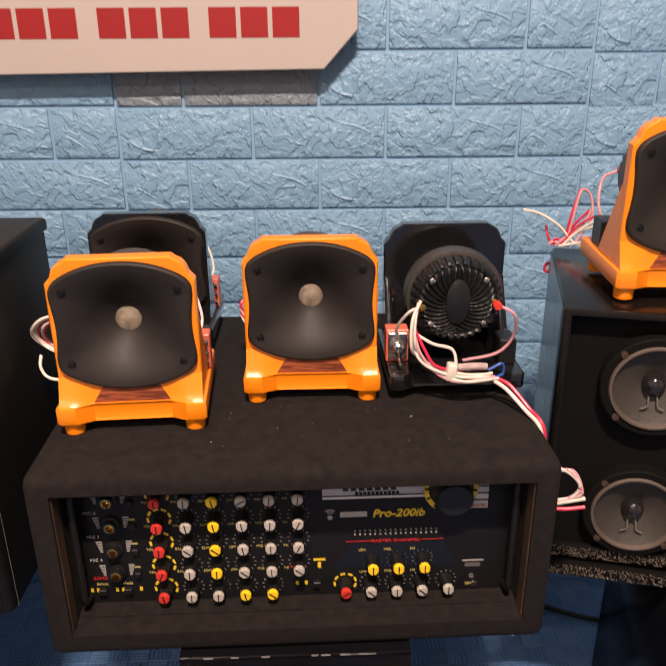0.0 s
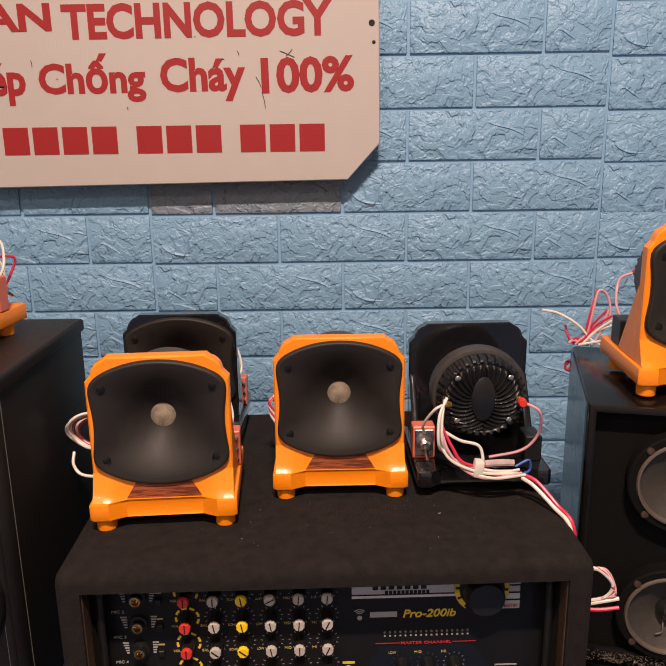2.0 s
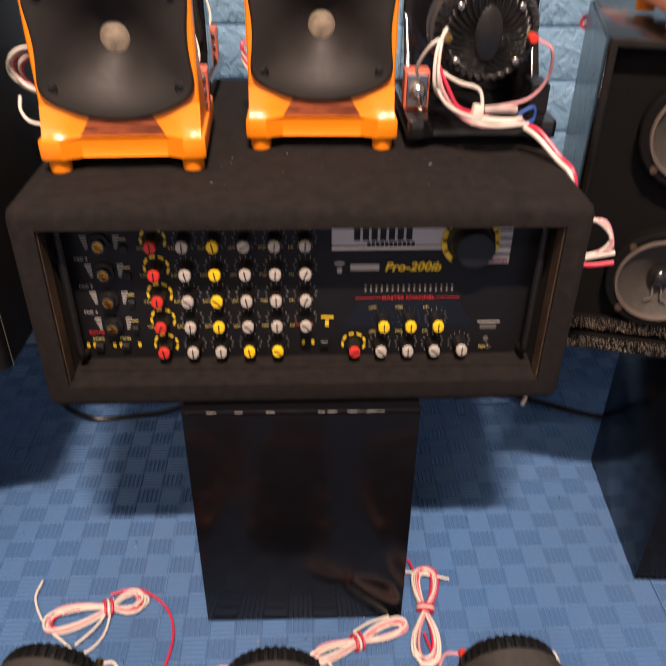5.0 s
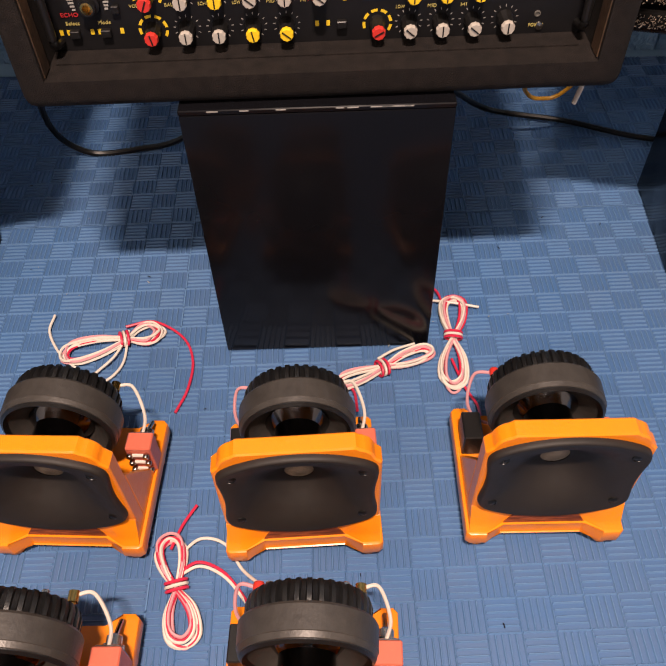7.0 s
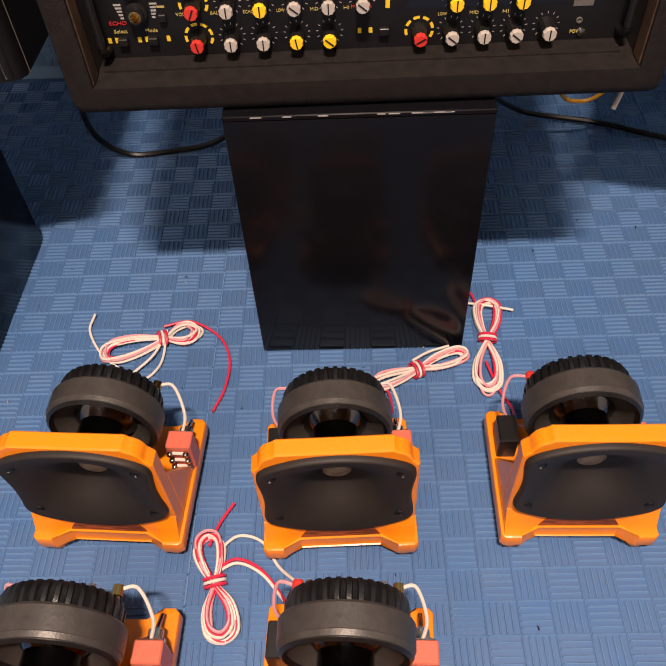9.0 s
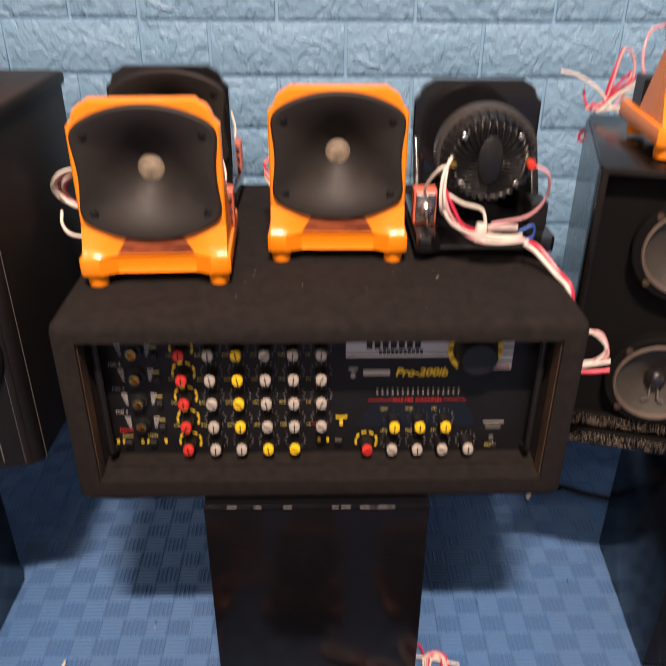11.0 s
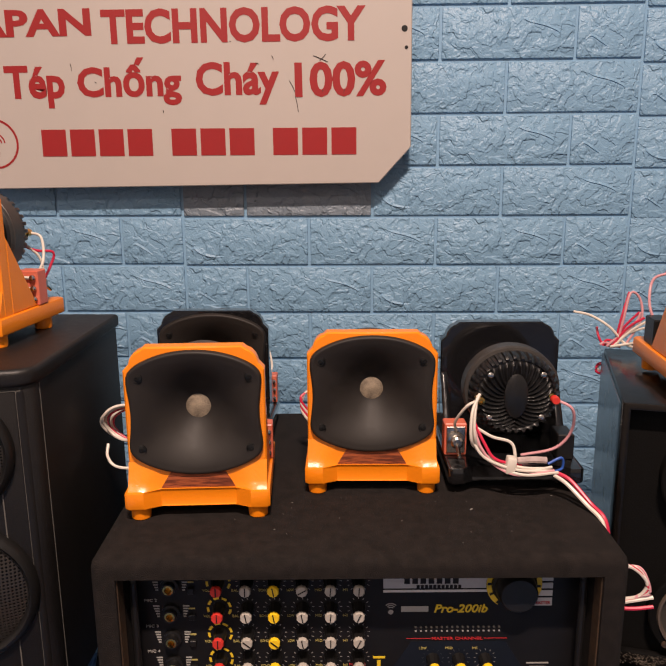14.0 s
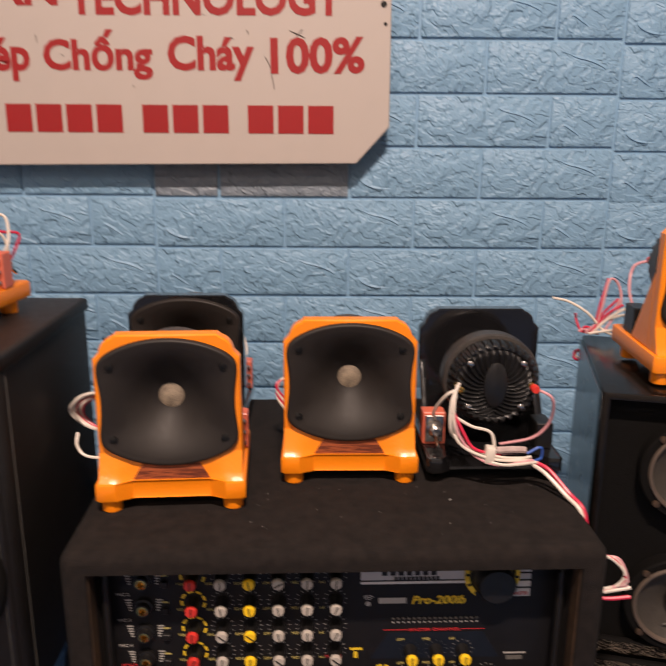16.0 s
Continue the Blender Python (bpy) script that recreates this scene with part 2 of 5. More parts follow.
def again(ob, m, parent=None):
    """The same mesh once more, as an object of its own."""
    o = new(ob.name.split(".")[0], ob.data)
    o.parent = parent or ob.parent
    o.matrix_local = m
    if "label" in ob:
        o["label"] = ob["label"]
    return o


def box(x0, x1, y0, y1, z0, z1, bevel=0.0, seg=2, bm=None):
    own = bm is None
    bm = bm or bmesh.new()
    v = bmesh.ops.create_cube(bm, size=1)["verts"]
    for p in v:
        p.co = ((x0 + x1) / 2 + p.co.x * (x1 - x0), (y0 + y1) / 2 + p.co.y * (y1 - y0), (z0 + z1) / 2 + p.co.z * (z1 - z0))
    if bevel:
        es = list({e for p in v for e in p.link_edges})
        bmesh.ops.bevel(bm, geom=es, offset=bevel, segments=seg, affect="EDGES", profile=0.5)
    return bm


def prism(outline, lo, hi, axis="y", bevel=0.0, seg=2, bm=None):
    """A flat outline, drawn out along an axis: y takes (x, z) pairs, z takes (x, y) pairs, x takes (y, z) pairs."""
    bm = bm or bmesh.new()
    at = {"y": lambda a, b, c: (a, c, b), "z": lambda a, b, c: (a, b, c), "x": lambda a, b, c: (c, a, b)}[axis]
    a = [bm.verts.new(at(p, q, lo)) for p, q in outline]
    b = [bm.verts.new(at(p, q, hi)) for p, q in outline]
    f = [bm.faces.new(a), bm.faces.new(b[::-1])]
    n = len(a)
    for i in range(n):
        bm.faces.new((a[i], b[i], b[(i + 1) % n], a[(i + 1) % n]))
    if bevel:
        es = list({e for x in f for e in x.edges})
        bmesh.ops.bevel(bm, geom=es, offset=bevel, segments=seg, affect="EDGES", profile=0.5)
    return bm


def lathe(profile, n=40, axis="y", bm=None, caps=True):
    """(radius, height) pairs turned about an axis."""
    bm = bm or bmesh.new()
    rings = []
    for r, h in profile:
        ring = []
        for i in range(n):
            c, s = math.cos(2 * math.pi * i / n) * r, math.sin(2 * math.pi * i / n) * r
            ring.append(bm.verts.new((c, h, s) if axis == "y" else (c, s, h) if axis == "z" else (h, c, s)))
        rings.append(ring)
    for p, q in zip(rings, rings[1:]):
        for i in range(n):
            bm.faces.new((p[i], p[(i + 1) % n], q[(i + 1) % n], q[i]))
    if caps:
        bm.faces.new(rings[0])
        bm.faces.new(rings[-1][::-1])
    return bm


def spline(points, steps=8):
    pts = [Vector(p) for p in points]
    pts = [pts[0] * 2 - pts[1], *pts, pts[-1] * 2 - pts[-2]]
    out = []
    for a, b, c, d in zip(pts, pts[1:], pts[2:], pts[3:]):
        for i in range(steps):
            t = i / steps
            out.append(0.5 * (2 * b + (c - a) * t + (2 * a - 5 * b + 4 * c - d) * t * t + (3 * b - a - 3 * c + d) * t ** 3))
    return out + [pts[-2]]


def tube(points, r=0.0014, n=7, steps=8, bm=None, smooth=True):
    """A round wire along a smooth line through the points."""
    bm = bm or bmesh.new()
    line = spline(points, steps) if smooth else [Vector(p) for p in points]
    up = Vector((0, 0, 1))
    rings = []
    for i, p in enumerate(line):
        d = (line[min(i + 1, len(line) - 1)] - line[max(i - 1, 0)])
        d = d.normalized() if d.length else Vector((1, 0, 0))
        s = up.cross(d)
        s = s.normalized() if s.length > 0.05 else Vector((1, 0, 0)).cross(d).normalized()
        u = d.cross(s)
        rings.append([bm.verts.new(p + (s * math.cos(2 * math.pi * k / n) + u * math.sin(2 * math.pi * k / n)) * r) for k in range(n)])
    for a, b in zip(rings, rings[1:]):
        for k in range(n):
            bm.faces.new((a[k], a[(k + 1) % n], b[(k + 1) % n], b[k]))
    bm.faces.new(rings[0][::-1])
    bm.faces.new(rings[-1])
    return bm


def lettering(name, text, width, height, material, parent, m, label="", bold=0.0, slant=0.0, depth=0.0006):
    """Raised words in the built-in font, fitted to a width and height; the text runs along x and stands along z."""
    cu = bpy.data.curves.new(name, "FONT")
    cu.body, cu.extrude, cu.resolution_u, cu.offset, cu.shear = text, 0.01, 3, bold, slant
    ob = bpy.data.objects.new(name, cu)
    scene.collection.objects.link(ob)
    dg = bpy.context.evaluated_depsgraph_get()
    dg.update()
    me = bpy.data.meshes.new_from_object(ob.evaluated_get(dg))
    bpy.data.objects.remove(ob)
    bpy.data.curves.remove(cu)
    xs, ys = [v.co.x for v in me.vertices], [v.co.y for v in me.vertices]
    sx, sy = width / (max(xs) - min(xs)), height / (max(ys) - min(ys))
    x0, y0 = min(xs), min(ys)
    for v in me.vertices:
        x, y, z = v.co
        v.co = ((x - x0) * sx, -z / 0.02 * depth - depth / 2, (y - y0) * sy)
    me.materials.clear()
    me.materials.append(material)
    o = new(name, me)
    o.parent = parent
    o.matrix_local = m
    return tagged(o, label) if label else o


# ---------------------------------------------------------------- the room
WALL = 1.200


def slab(name, lo, hi, material, label, category):
    ob = part(name, box(lo[0], hi[0], lo[1], hi[1], lo[2], hi[2]), material, None, smooth=0)
    return tagged(ob, label, category, kind="structure")


wall_north = slab("wall_north", (-1.9, WALL + 0.002, -0.05), (1.9, WALL + 0.12, 2.5), M_JOINT, "light blue painted foam-brick wall with thin joints", "wall")
slab("wall_south", (-1.9, -2.52, -0.05), (1.9, -2.4, 2.5), M_PLASTER, "plain pale painted wall closing the room", "wall")
slab("wall_east", (1.9, -2.52, -0.05), (2.02, 1.32, 2.5), M_PLASTER, "plain pale painted side wall", "wall")
slab("wall_west", (-2.02, -2.52, -0.05), (-1.9, 1.32, 2.5), M_PLASTER, "plain pale painted side wall", "wall")
slab("ceiling", (-2.02, -2.52, 2.5), (2.02, 1.32, 2.6), M_CEIL, "plain white ceiling", "ceiling")
FLOOR = 0.020
floor = slab("floor", (-1.9, -2.4, -0.08), (1.9, 1.2, FLOOR - 0.012), M_GROOVE, "floor laid with blue interlocking foam mats", "floor")

# ---------------------------------------------------------------- sign board
SIGN_Y = 1.161
sign = thing("sign_board", pose(0.106, SIGN_Y, 0.8515, 0, 0, 0.0) @ Matrix.Diagonal((0.99, 1, 0.99, 1)), "off-white shop sign board with red lettering, hung on the wall", "sign")
part("board", prism([(-1.25, -0.012), (-0.048, 0.0), (0.0, 0.053), (-0.004, 0.72), (-1.25, 0.72)], 0.0, 0.012, "y", 0.0012, 1), M_SIGN, sign)
for hx, hz, hr in ((-0.012, 0.220, 0.0045), (-0.009, 0.194, 0.0026)):
    part("hole", lathe([(hr, -0.0006), (hr, 0.0004)], 14), M_BLACKPL, sign, "dark screw hole", pose(hx, 0, hz))
for bx, bz in ((-0.02, 0.66), (-0.7, 0.1), (-0.7, 0.6), (-0.1, 0.1)):
    part("spacer", box(bx - 0.012, bx + 0.012, 0.0122, 0.0389, bz - 0.012, bz + 0.012), M_WORN, sign)


def bar_shape(name, x0, x1, z0, z1, parent):
    """A plain upright block of red vinyl."""
    return part(name, box(x0, x1, -0.0007, -0.0001, z0, z1), M_SIGNRED, parent, smooth=0)


for text, x, z, w, h, lean, bold in (("JAPAN", -0.6693, 0.2019, 0.1977, 0.0494, 0.5, 0.036), ("TECHNOLOGY", -0.4565, 0.2023, 0.3879, 0.0488, 0.2, 0.036),
                                     ("Loa", -0.7180, 0.1235, 0.0930, 0.0470, 0.4, 0.034), ("T\u00e9p", -0.6079, 0.1125, 0.0902, 0.0614, 0.4, 0.034),
                                     ("Ch\u1ed1ng", -0.4985, 0.1156, 0.1564, 0.0682, 0.2, 0.034), ("Ch\u00e1y", -0.3204, 0.1150, 0.1246, 0.0616, 0.4, 0.034),
                                     ("100%", -0.1729, 0.1249, 0.1356, 0.0503, 0.8, 0.034)):
    lettering("lettering", text, w, h, M_SIGNRED, sign, pose(x, 0, z, 0, -lean, 0), "red vinyl word", bold)

M_SCUFF = mat("dark_scuff", (0.06, 0.045, 0.04), 0.7, scale=60)
for x0, z0, x1, z1 in ((-0.181, 0.149, -0.1735, 0.134), (-0.1727, 0.127, -0.1686, 0.105), (-0.145, 0.184, -0.124, 0.175), (-0.136, 0.177, -0.127, 0.186),
                       (-0.2065, 0.1845, -0.2045, 0.179), (-0.372, 0.109, -0.3715, 0.1055), (-0.472, 0.150, -0.470, 0.1485), (-0.231, 0.1745, -0.226, 0.1732),
                       (-0.268, 0.205, -0.266, 0.2045), (-0.507, 0.176, -0.506, 0.1665), (-0.133, 0.133, -0.131, 0.1375), (-0.1015, 0.131, -0.0995, 0.137)):
    part("scuff", tube([(x0, -0.0008, z0), ((x0 + x1) / 2 + 0.0006, -0.0008, (z0 + z1) / 2), (x1, -0.0008, z1)], 0.0005, 5), M_SCUFF, sign)

# number line of the sign, as plain blocks
for start, count in ((-0.5600, 4), (-0.3611, 3), (-0.2074, 3)):
    for k in range(count):
        x0 = start + k * 0.0440
        bar_shape("number_block", x0, x0 + 0.0375, 0.0425, 0.0820, sign)
bm = bmesh.new()
for a in range(48):
    p, q = a * math.pi / 24, (a + 1) * math.pi / 24
    bm.faces.new([bm.verts.new((r * math.cos(t), -0.0005, r * math.sin(t))) for r, t in ((0.0372, p), (0.0372, q), (0.0340, q), (0.0340, p))])
part("telephone_ring", bm, M_SIGNRED, sign, "thin red ring round a handset", pose(-0.6335, 0, 0.0615))
part("handset", tube([(-0.012, -0.0005, 0.012), (-0.016, -0.0005, 0.0), (-0.006, -0.0005, -0.012), (0.006, -0.0005, -0.016)], 0.0042, 6), M_SIGNRED, sign, "", pose(-0.6335, 0, 0.0615, 0, 0, 0) @ Matrix.Diagonal((1, 0.12, 1, 1)))
for r in (0.006, 0.011, 0.016):
    part("handset_wave", tube([(r * math.cos(a), -0.0005, r * math.sin(a)) for a in (0.1, 0.5, 1.0, 1.4)], 0.0011, 5), M_SIGNRED, sign, "", pose(-0.6335, 0, 0.0615) @ Matrix.Diagonal((1, 0.3, 1, 1)))
# the shop's mark along the top, as plain blocks
for x0, x1 in ((-0.69, -0.635), (-0.605, -0.583), (-0.562, -0.515), (-0.444, -0.368), (-0.355, -0.285), (-0.262, -0.196), (-0.175, -0.15), (-0.134, -0.058)):
    bar_shape("mark_block", x0, x1, 0.279, 0.40, sign)

# ---------------------------------------------------------------- orange and black horn tweeters
def horn_outline(n=96):
    """Flange outline: bulged top and bottom, pinched sides, rounded corners."""
    pts = []
    for i in range(41):
        x = -0.0655 + 0.131 * i / 40
        pts.append((x, 0.0632 - 0.0200 * abs(x / 0.0655) ** 2.2))
    for i in range(1, 30):
        z = 0.0432 - 0.0864 * i / 30
        pts.append((0.0670 - 0.0050 * (1 - (z / 0.0432) ** 2) ** 1.5, z))
    for i in range(41):
        x = 0.0655 - 0.131 * i / 40
        pts.append((x, -0.0632 + 0.0200 * abs(x / 0.0655) ** 2.2))
    for i in range(1, 30):
        z = -0.0432 + 0.0864 * i / 30
        pts.append((-0.0670 + 0.0050 * (1 - (z / 0.0432) ** 2) ** 1.5, z))
    for _ in range(14):
        m = len(pts)
        pts = [((pts[i - 1][0] + 2 * pts[i][0] + pts[(i + 1) % m][0]) / 4, (pts[i - 1][1] + 2 * pts[i][1] + pts[(i + 1) % m][1]) / 4) for i in range(m)]
    ang = sorted((math.atan2(z, x), math.hypot(x, z)) for x, z in pts)
    a, r = [p[0] for p in ang], [p[1] for p in ang]
    out = []
    for i in range(n):
        t = -math.pi + 2 * math.pi * i / n
        out.append((t, float(np.interp(t, a, r, period=2 * math.pi))))
    return out


def horn_mesh():
    """Flange with rolled edge and flat corners, and an oval mouth that flares down to the round throat."""
    o = horn_outline()
    bm = bmesh.new()
    levels = [(1.0, 0.004), (1.0, -0.0015), (0.994, -0.0035), (0.980, -0.0050), (0.960, -0.0055), (0.935, -0.0050)]
    rings = [[bm.verts.new((k * r * math.cos(t), d, k * r * math.sin(t))) for t, r in o] for k, d in levels]
    steps = 22
    for i in range(1, steps + 1):
        s = i / steps
        blend = min(1.0, s / 0.62)
        blend = blend * blend * (3 - 2 * blend)
        depth = -0.0050 + 0.0135 * s ** 1.3 + 0.0135 * s * s * (3 - 2 * s)
        ring = []
        for t, r in o:
            oval = 1.0 / math.sqrt((math.cos(t) / 0.0570) ** 2 + (math.sin(t) / 0.0555) ** 2)
            wide = (1 - blend) * 0.935 * r + blend * oval
            rad = wide * (1 - s) + 0.0124 * s
            ring.append(bm.verts.new((rad * math.cos(t), depth, rad * math.sin(t))))
        rings.append(ring)
    n = len(o)
    for p, q in zip(rings, rings[1:]):
        for i in range(n):
            bm.faces.new((p[i], p[(i + 1) % n], q[(i + 1) % n], q[i]))
    return bm


def screw_mesh():
    """Countersunk cross-head screw in a shallow moulded ring."""
    bm = lathe([(0.0054, 0.001), (0.0052, -0.0007), (0.0046, -0.0010), (0.0043, -0.0002), (0.0036, -0.0004), (0.0024, -0.0011), (0.0010, -0.0012), (0.0006, 0.0002), (0.0001, 0.0002)], 20, caps=False)
    for k in range(4):
        a = math.pi / 2 * k + 0.5
        c, q = math.cos(a), math.sin(a)
        bm.faces.new([bm.verts.new((u * c - v * q, -0.00135, u * q + v * c)) for u, v in ((0.0008, -0.0004), (0.0026, -0.0002), (0.0026, 0.0002), (0.0008, 0.0004))])
    return bm


def fin_cover_mesh():
    """Round cast cover with a notched rim and swirled fins on its face."""
    bm = bmesh.new()
    n = 8 * 34
    rings = []
    for hi, lo, h in ((0.0462, 0.0462, 0.0), (0.0468, 0.0445, 0.003), (0.0470, 0.0440, 0.011), (0.0452, 0.0420, 0.0162), (0.0425, 0.0400, 0.0185), (0.0400, 0.0400, 0.0180)):
        rings.append([bm.verts.new(((lo if k % 8 >= 4 else hi) * math.cos(2 * math.pi * k / n), h, (lo if k % 8 >= 4 else hi) * math.sin(2 * math.pi * k / n))) for k in range(n)])
    for j in range(1, 25):
        f = 1 - j / 24
        ring = []
        for k in range(n):
            t = 2 * math.pi * k / n
            c, q = math.cos(t), math.sin(t)
            u = (math.atan2(q, abs(c)) - 0.55 * f) / (1.4 - 0.35 * f)
            rise = (0.5 + 0.5 * math.cos(2 * math.pi * 5.5 * u)) * min(1.0, 5 * (1 - f)) * min(1.0, 3 * f + 0.2)
            r = 0.010 + 0.030 * f
            ring.append(bm.verts.new((r * c, 0.0160 + 0.0036 * rise, r * q)))
        rings.append(ring)
    for p, q in zip(rings, rings[1:]):
        for i in range(n):
            bm.faces.new((p[i], p[(i + 1) % n], q[(i + 1) % n], q[i]))
    bm.faces.new(rings[-1])
    return bm


def boss_mesh():
    return lathe([(0.0001, 0.0), (0.016, 0.0), (0.0175, 0.0025), (0.014, 0.0045), (0.0001, 0.005)], 32, caps=False)


def tweeter(name, paint, label, cover_paint):
    root = thing(name, pose(0, 0, 0), label, "horn tweeter", "horn tweeters")
    w, d = 0.0708, 0.137
    plan = [(-w, 0.003), (-w + 0.004, 0.0), (-0.052, 0.0), (-0.037, 0.0115), (0.037, 0.0115), (0.052, 0.0), (w - 0.004, 0.0), (w, 0.003),
            (w, d - 0.004), (w - 0.004, d), (0.056, d), (0.044, d - 0.012), (-0.044, d - 0.012), (-0.056, d), (-w + 0.004, d), (-w, d - 0.004)]
    part("base", prism(plan, 0.013, 0.031, "z", 0.0018, 2), paint, root, "notched base board")
    foot = part("foot", lathe([(0.0085, 0.0), (0.0095, 0.001), (0.0100, 0.0135)], 22, "z"), paint, root, "", pose(-0.058, 0.014, 0))
    for x, y in ((0.058, 0.014), (-0.058, 0.106), (0.058, 0.106)):
        again(foot, pose(x, y, 0))
    top, side, sh = 0.1735, 0.0678, 0.150
    out = [(-side, 0.031), (side, 0.031), (side, sh)]
    for i in range(1, 8):
        a = math.pi / 2 * i / 8
        out.append((side - 0.0055 - 0.0140 * (1 - math.cos(a)), sh + 0.003 + (top - sh - 0.006) * math.sin(a)))
    out += [(0.0470, top)]
    out += [(-x, z) for x, z in reversed(out[2:])]
    ring_angles = sorted({round(math.atan2(z - 0.1075, x), 5) for x, z in out} | {round(t, 5) for t, r in horn_outline()})
    hole = horn_outline()

    def edge_at(t):
        """How far the plate's edge lies from the horn's axis in a direction."""
        c, q, best = math.cos(t), math.sin(t), 1.0
        for (x0, z0), (x1, z1) in zip(out, out[1:] + out[:1]):
            ex, ez, px, pz = x1 - x0, z1 - z0, x0, z0 - 0.1075
            den = c * ez - q * ex
            if abs(den) > 1e-9:
                k, u = (px * ez - pz * ex) / den, (px * q - pz * c) / den
                if k > 0 and -1e-6 <= u <= 1 + 1e-6:
                    best = min(best, k)
        return best

    bm = bmesh.new()
    loops = [[], [], [], [], [], []]
    for t in ring_angles:
        ro, ri = edge_at(t), 0.96 * float(np.interp(t, [h[0] for h in hole], [h[1] for h in hole], period=2 * math.pi))
        for loop, (r, y) in zip(loops, ((ri, 0.032), (ri, 0.016), (ro - 0.0016, 0.016), (ro, 0.0176), (ro, 0.0304), (ro - 0.0016, 0.032))):
            loop.append(bm.verts.new((r * math.cos(t), y, 0.1075 + r * math.sin(t))))
    cnt = len(ring_angles)
    for j in range(6):
        p, q = loops[j], loops[(j + 1) % 6]
        for i in range(cnt):
            bm.faces.new((p[i], p[(i + 1) % cnt], q[(i + 1) % cnt], q[i]))
    part("face_plate", bm, paint, root, "upright plate with scooped shoulders", smooth=30)
    bm = bmesh.new()
    rim, core = [], []
    for t, r in hole:
        rim.append([bm.verts.new((0.958 * r * math.cos(t), y, 0.1075 + 0.958 * r * math.sin(t))) for y in (0.0300, 0.0317)])
        core.append([bm.verts.new((0.033 * math.cos(t), y, 0.1075 + 0.033 * math.sin(t))) for y in (0.0300, 0.0317)])
    for i in range(len(hole)):
        j = (i + 1) % len(hole)
        bm.faces.new((rim[i][1], rim[j][1], core[j][1], core[i][1]))
        bm.faces.new((rim[i][0], core[i][0], core[j][0], rim[j][0]))
    part("rear_panel", bm, paint, root, smooth=30)
    for sx in (-1, 1):
        part("gusset", prism([(0.0315, 0.0312), (0.0315, 0.112), (0.0335, 0.108), (0.082, 0.0312)], sx * 0.0677, sx * 0.0595, "x", 0.001, 1), paint, root, "sloping side brace")
    bm = bmesh.new()
    lines = []
    for x in (-0.0677, -0.060, -0.052, -0.0445, -0.037, -0.02, 0.0, 0.02, 0.037, 0.0445, 0.052, 0.060, 0.0677):
        lip = 0.0025 + 0.0098 * min(1.0, max(0.0, (0.052 - abs(x)) / 0.015))
        line = []
        for k in range(8):
            u = k / 7
            line.append(bm.verts.new((x, lip + (0.0158 - lip) * (0.45 * u + 0.55 * u ** 0.45), 0.0305 + 0.0265 * u)))
        line += [bm.verts.new((x, 0.0165, 0.0572)), bm.verts.new((x, 0.0165, 0.0305))]
        lines.append(line)
    for p, q in zip(lines, lines[1:]):
        for i in range(10):
            bm.faces.new((p[i], p[(i + 1) % 10], q[(i + 1) % 10], q[i]))
    bm.faces.new(lines[0])
    bm.faces.new(lines[-1][::-1])
    part("skirt", bm, paint, root, "hollow fillet joining plate and base", smooth=50)
    bm = bmesh.new()
    f = [bm.verts.new(p) for p in ((-0.0365, 0.0118, 0.0312), (0.0365, 0.0118, 0.0312), (0.0262, 0.0142, 0.0478), (-0.0262, 0.0142, 0.0478))]
    k = [bm.verts.new((v.co.x, 0.0162, v.co.z)) for v in f]
    bm.faces.new(f)
    bm.faces.new(k[::-1])
    for i in range(4):
        bm.faces.new((f[i], k[i], k[(i + 1) % 4], f[(i + 1) % 4]))
    part("wood_inlay", bm, M_WOOD, root, "red-brown wood veneer wedge", smooth=0)
    cz = 0.1075
    horn = part("horn", horn_mesh(), M_HORN, root, "matt black horn with pinched sides", pose(0, 0.0155, cz), smooth=50)
    part("throat", lathe([(0.0001, 0.0205), (0.008, 0.0212), (0.0128, 0.0228), (0.0128, 0.030)], 24, caps=False), M_THROAT, horn, "bronze gauze throat")
    scr = part("screw", screw_mesh(), M_SCREW, horn, "", pose(-0.0535, -0.0036, 0.0365) @ Matrix.Diagonal((1.0, 0.9, 1.0, 1)))
    for x, z in ((0.0535, 0.0365), (-0.0535, -0.0365), (0.0535, -0.0365)):
        again(scr, pose(x, -0.0036, z, 0, 25 * x / 0.05, 0) @ Matrix.Diagonal((1.0, 0.9, 1.0, 1)))
    drv = part("driver", lathe([(0.026, 0.016), (0.040, 0.006), (0.046, 0.001), (0.0495, 0.0), (0.0525, 0.002), (0.0535, 0.006), (0.0542, 0.0065), (0.0545, 0.024), (0.053, 0.0262), (0.047, 0.027)], 56, caps=False), M_MAGNET, root, "round grey magnet housing", pose(0, 0.071, cz + 0.0015) @ Matrix.Diagonal((0.95, 1, 0.95, 1)))
    part("neck", lathe([(0.040, -0.039), (0.040, -0.035), (0.026, -0.032), (0.0225, -0.020), (0.022, 0.004), (0.030, 0.012)], 40, caps=False), M_NECK, drv, "polished dark neck")
    part("rim", lathe([(0.0445, 0.0025), (0.0462, 0.0002), (0.0490, -0.0012), (0.0518, 0.0008), (0.0520, 0.0030)], 56, caps=False), M_FIN, drv, "smooth dark rim")
    cov = part("finned_cover", fin_cover_mesh(), cover_paint, drv, "black cover with swirled cooling fins", pose(0, 0.0265, 0) @ Matrix.Diagonal((1.07, 1, 1.07, 1)))
    part("boss", boss_mesh(), cover_paint, drv, "", pose(0, 0.0445, 0) @ Matrix.Diagonal((0.75, 1, 1.55, 1)))
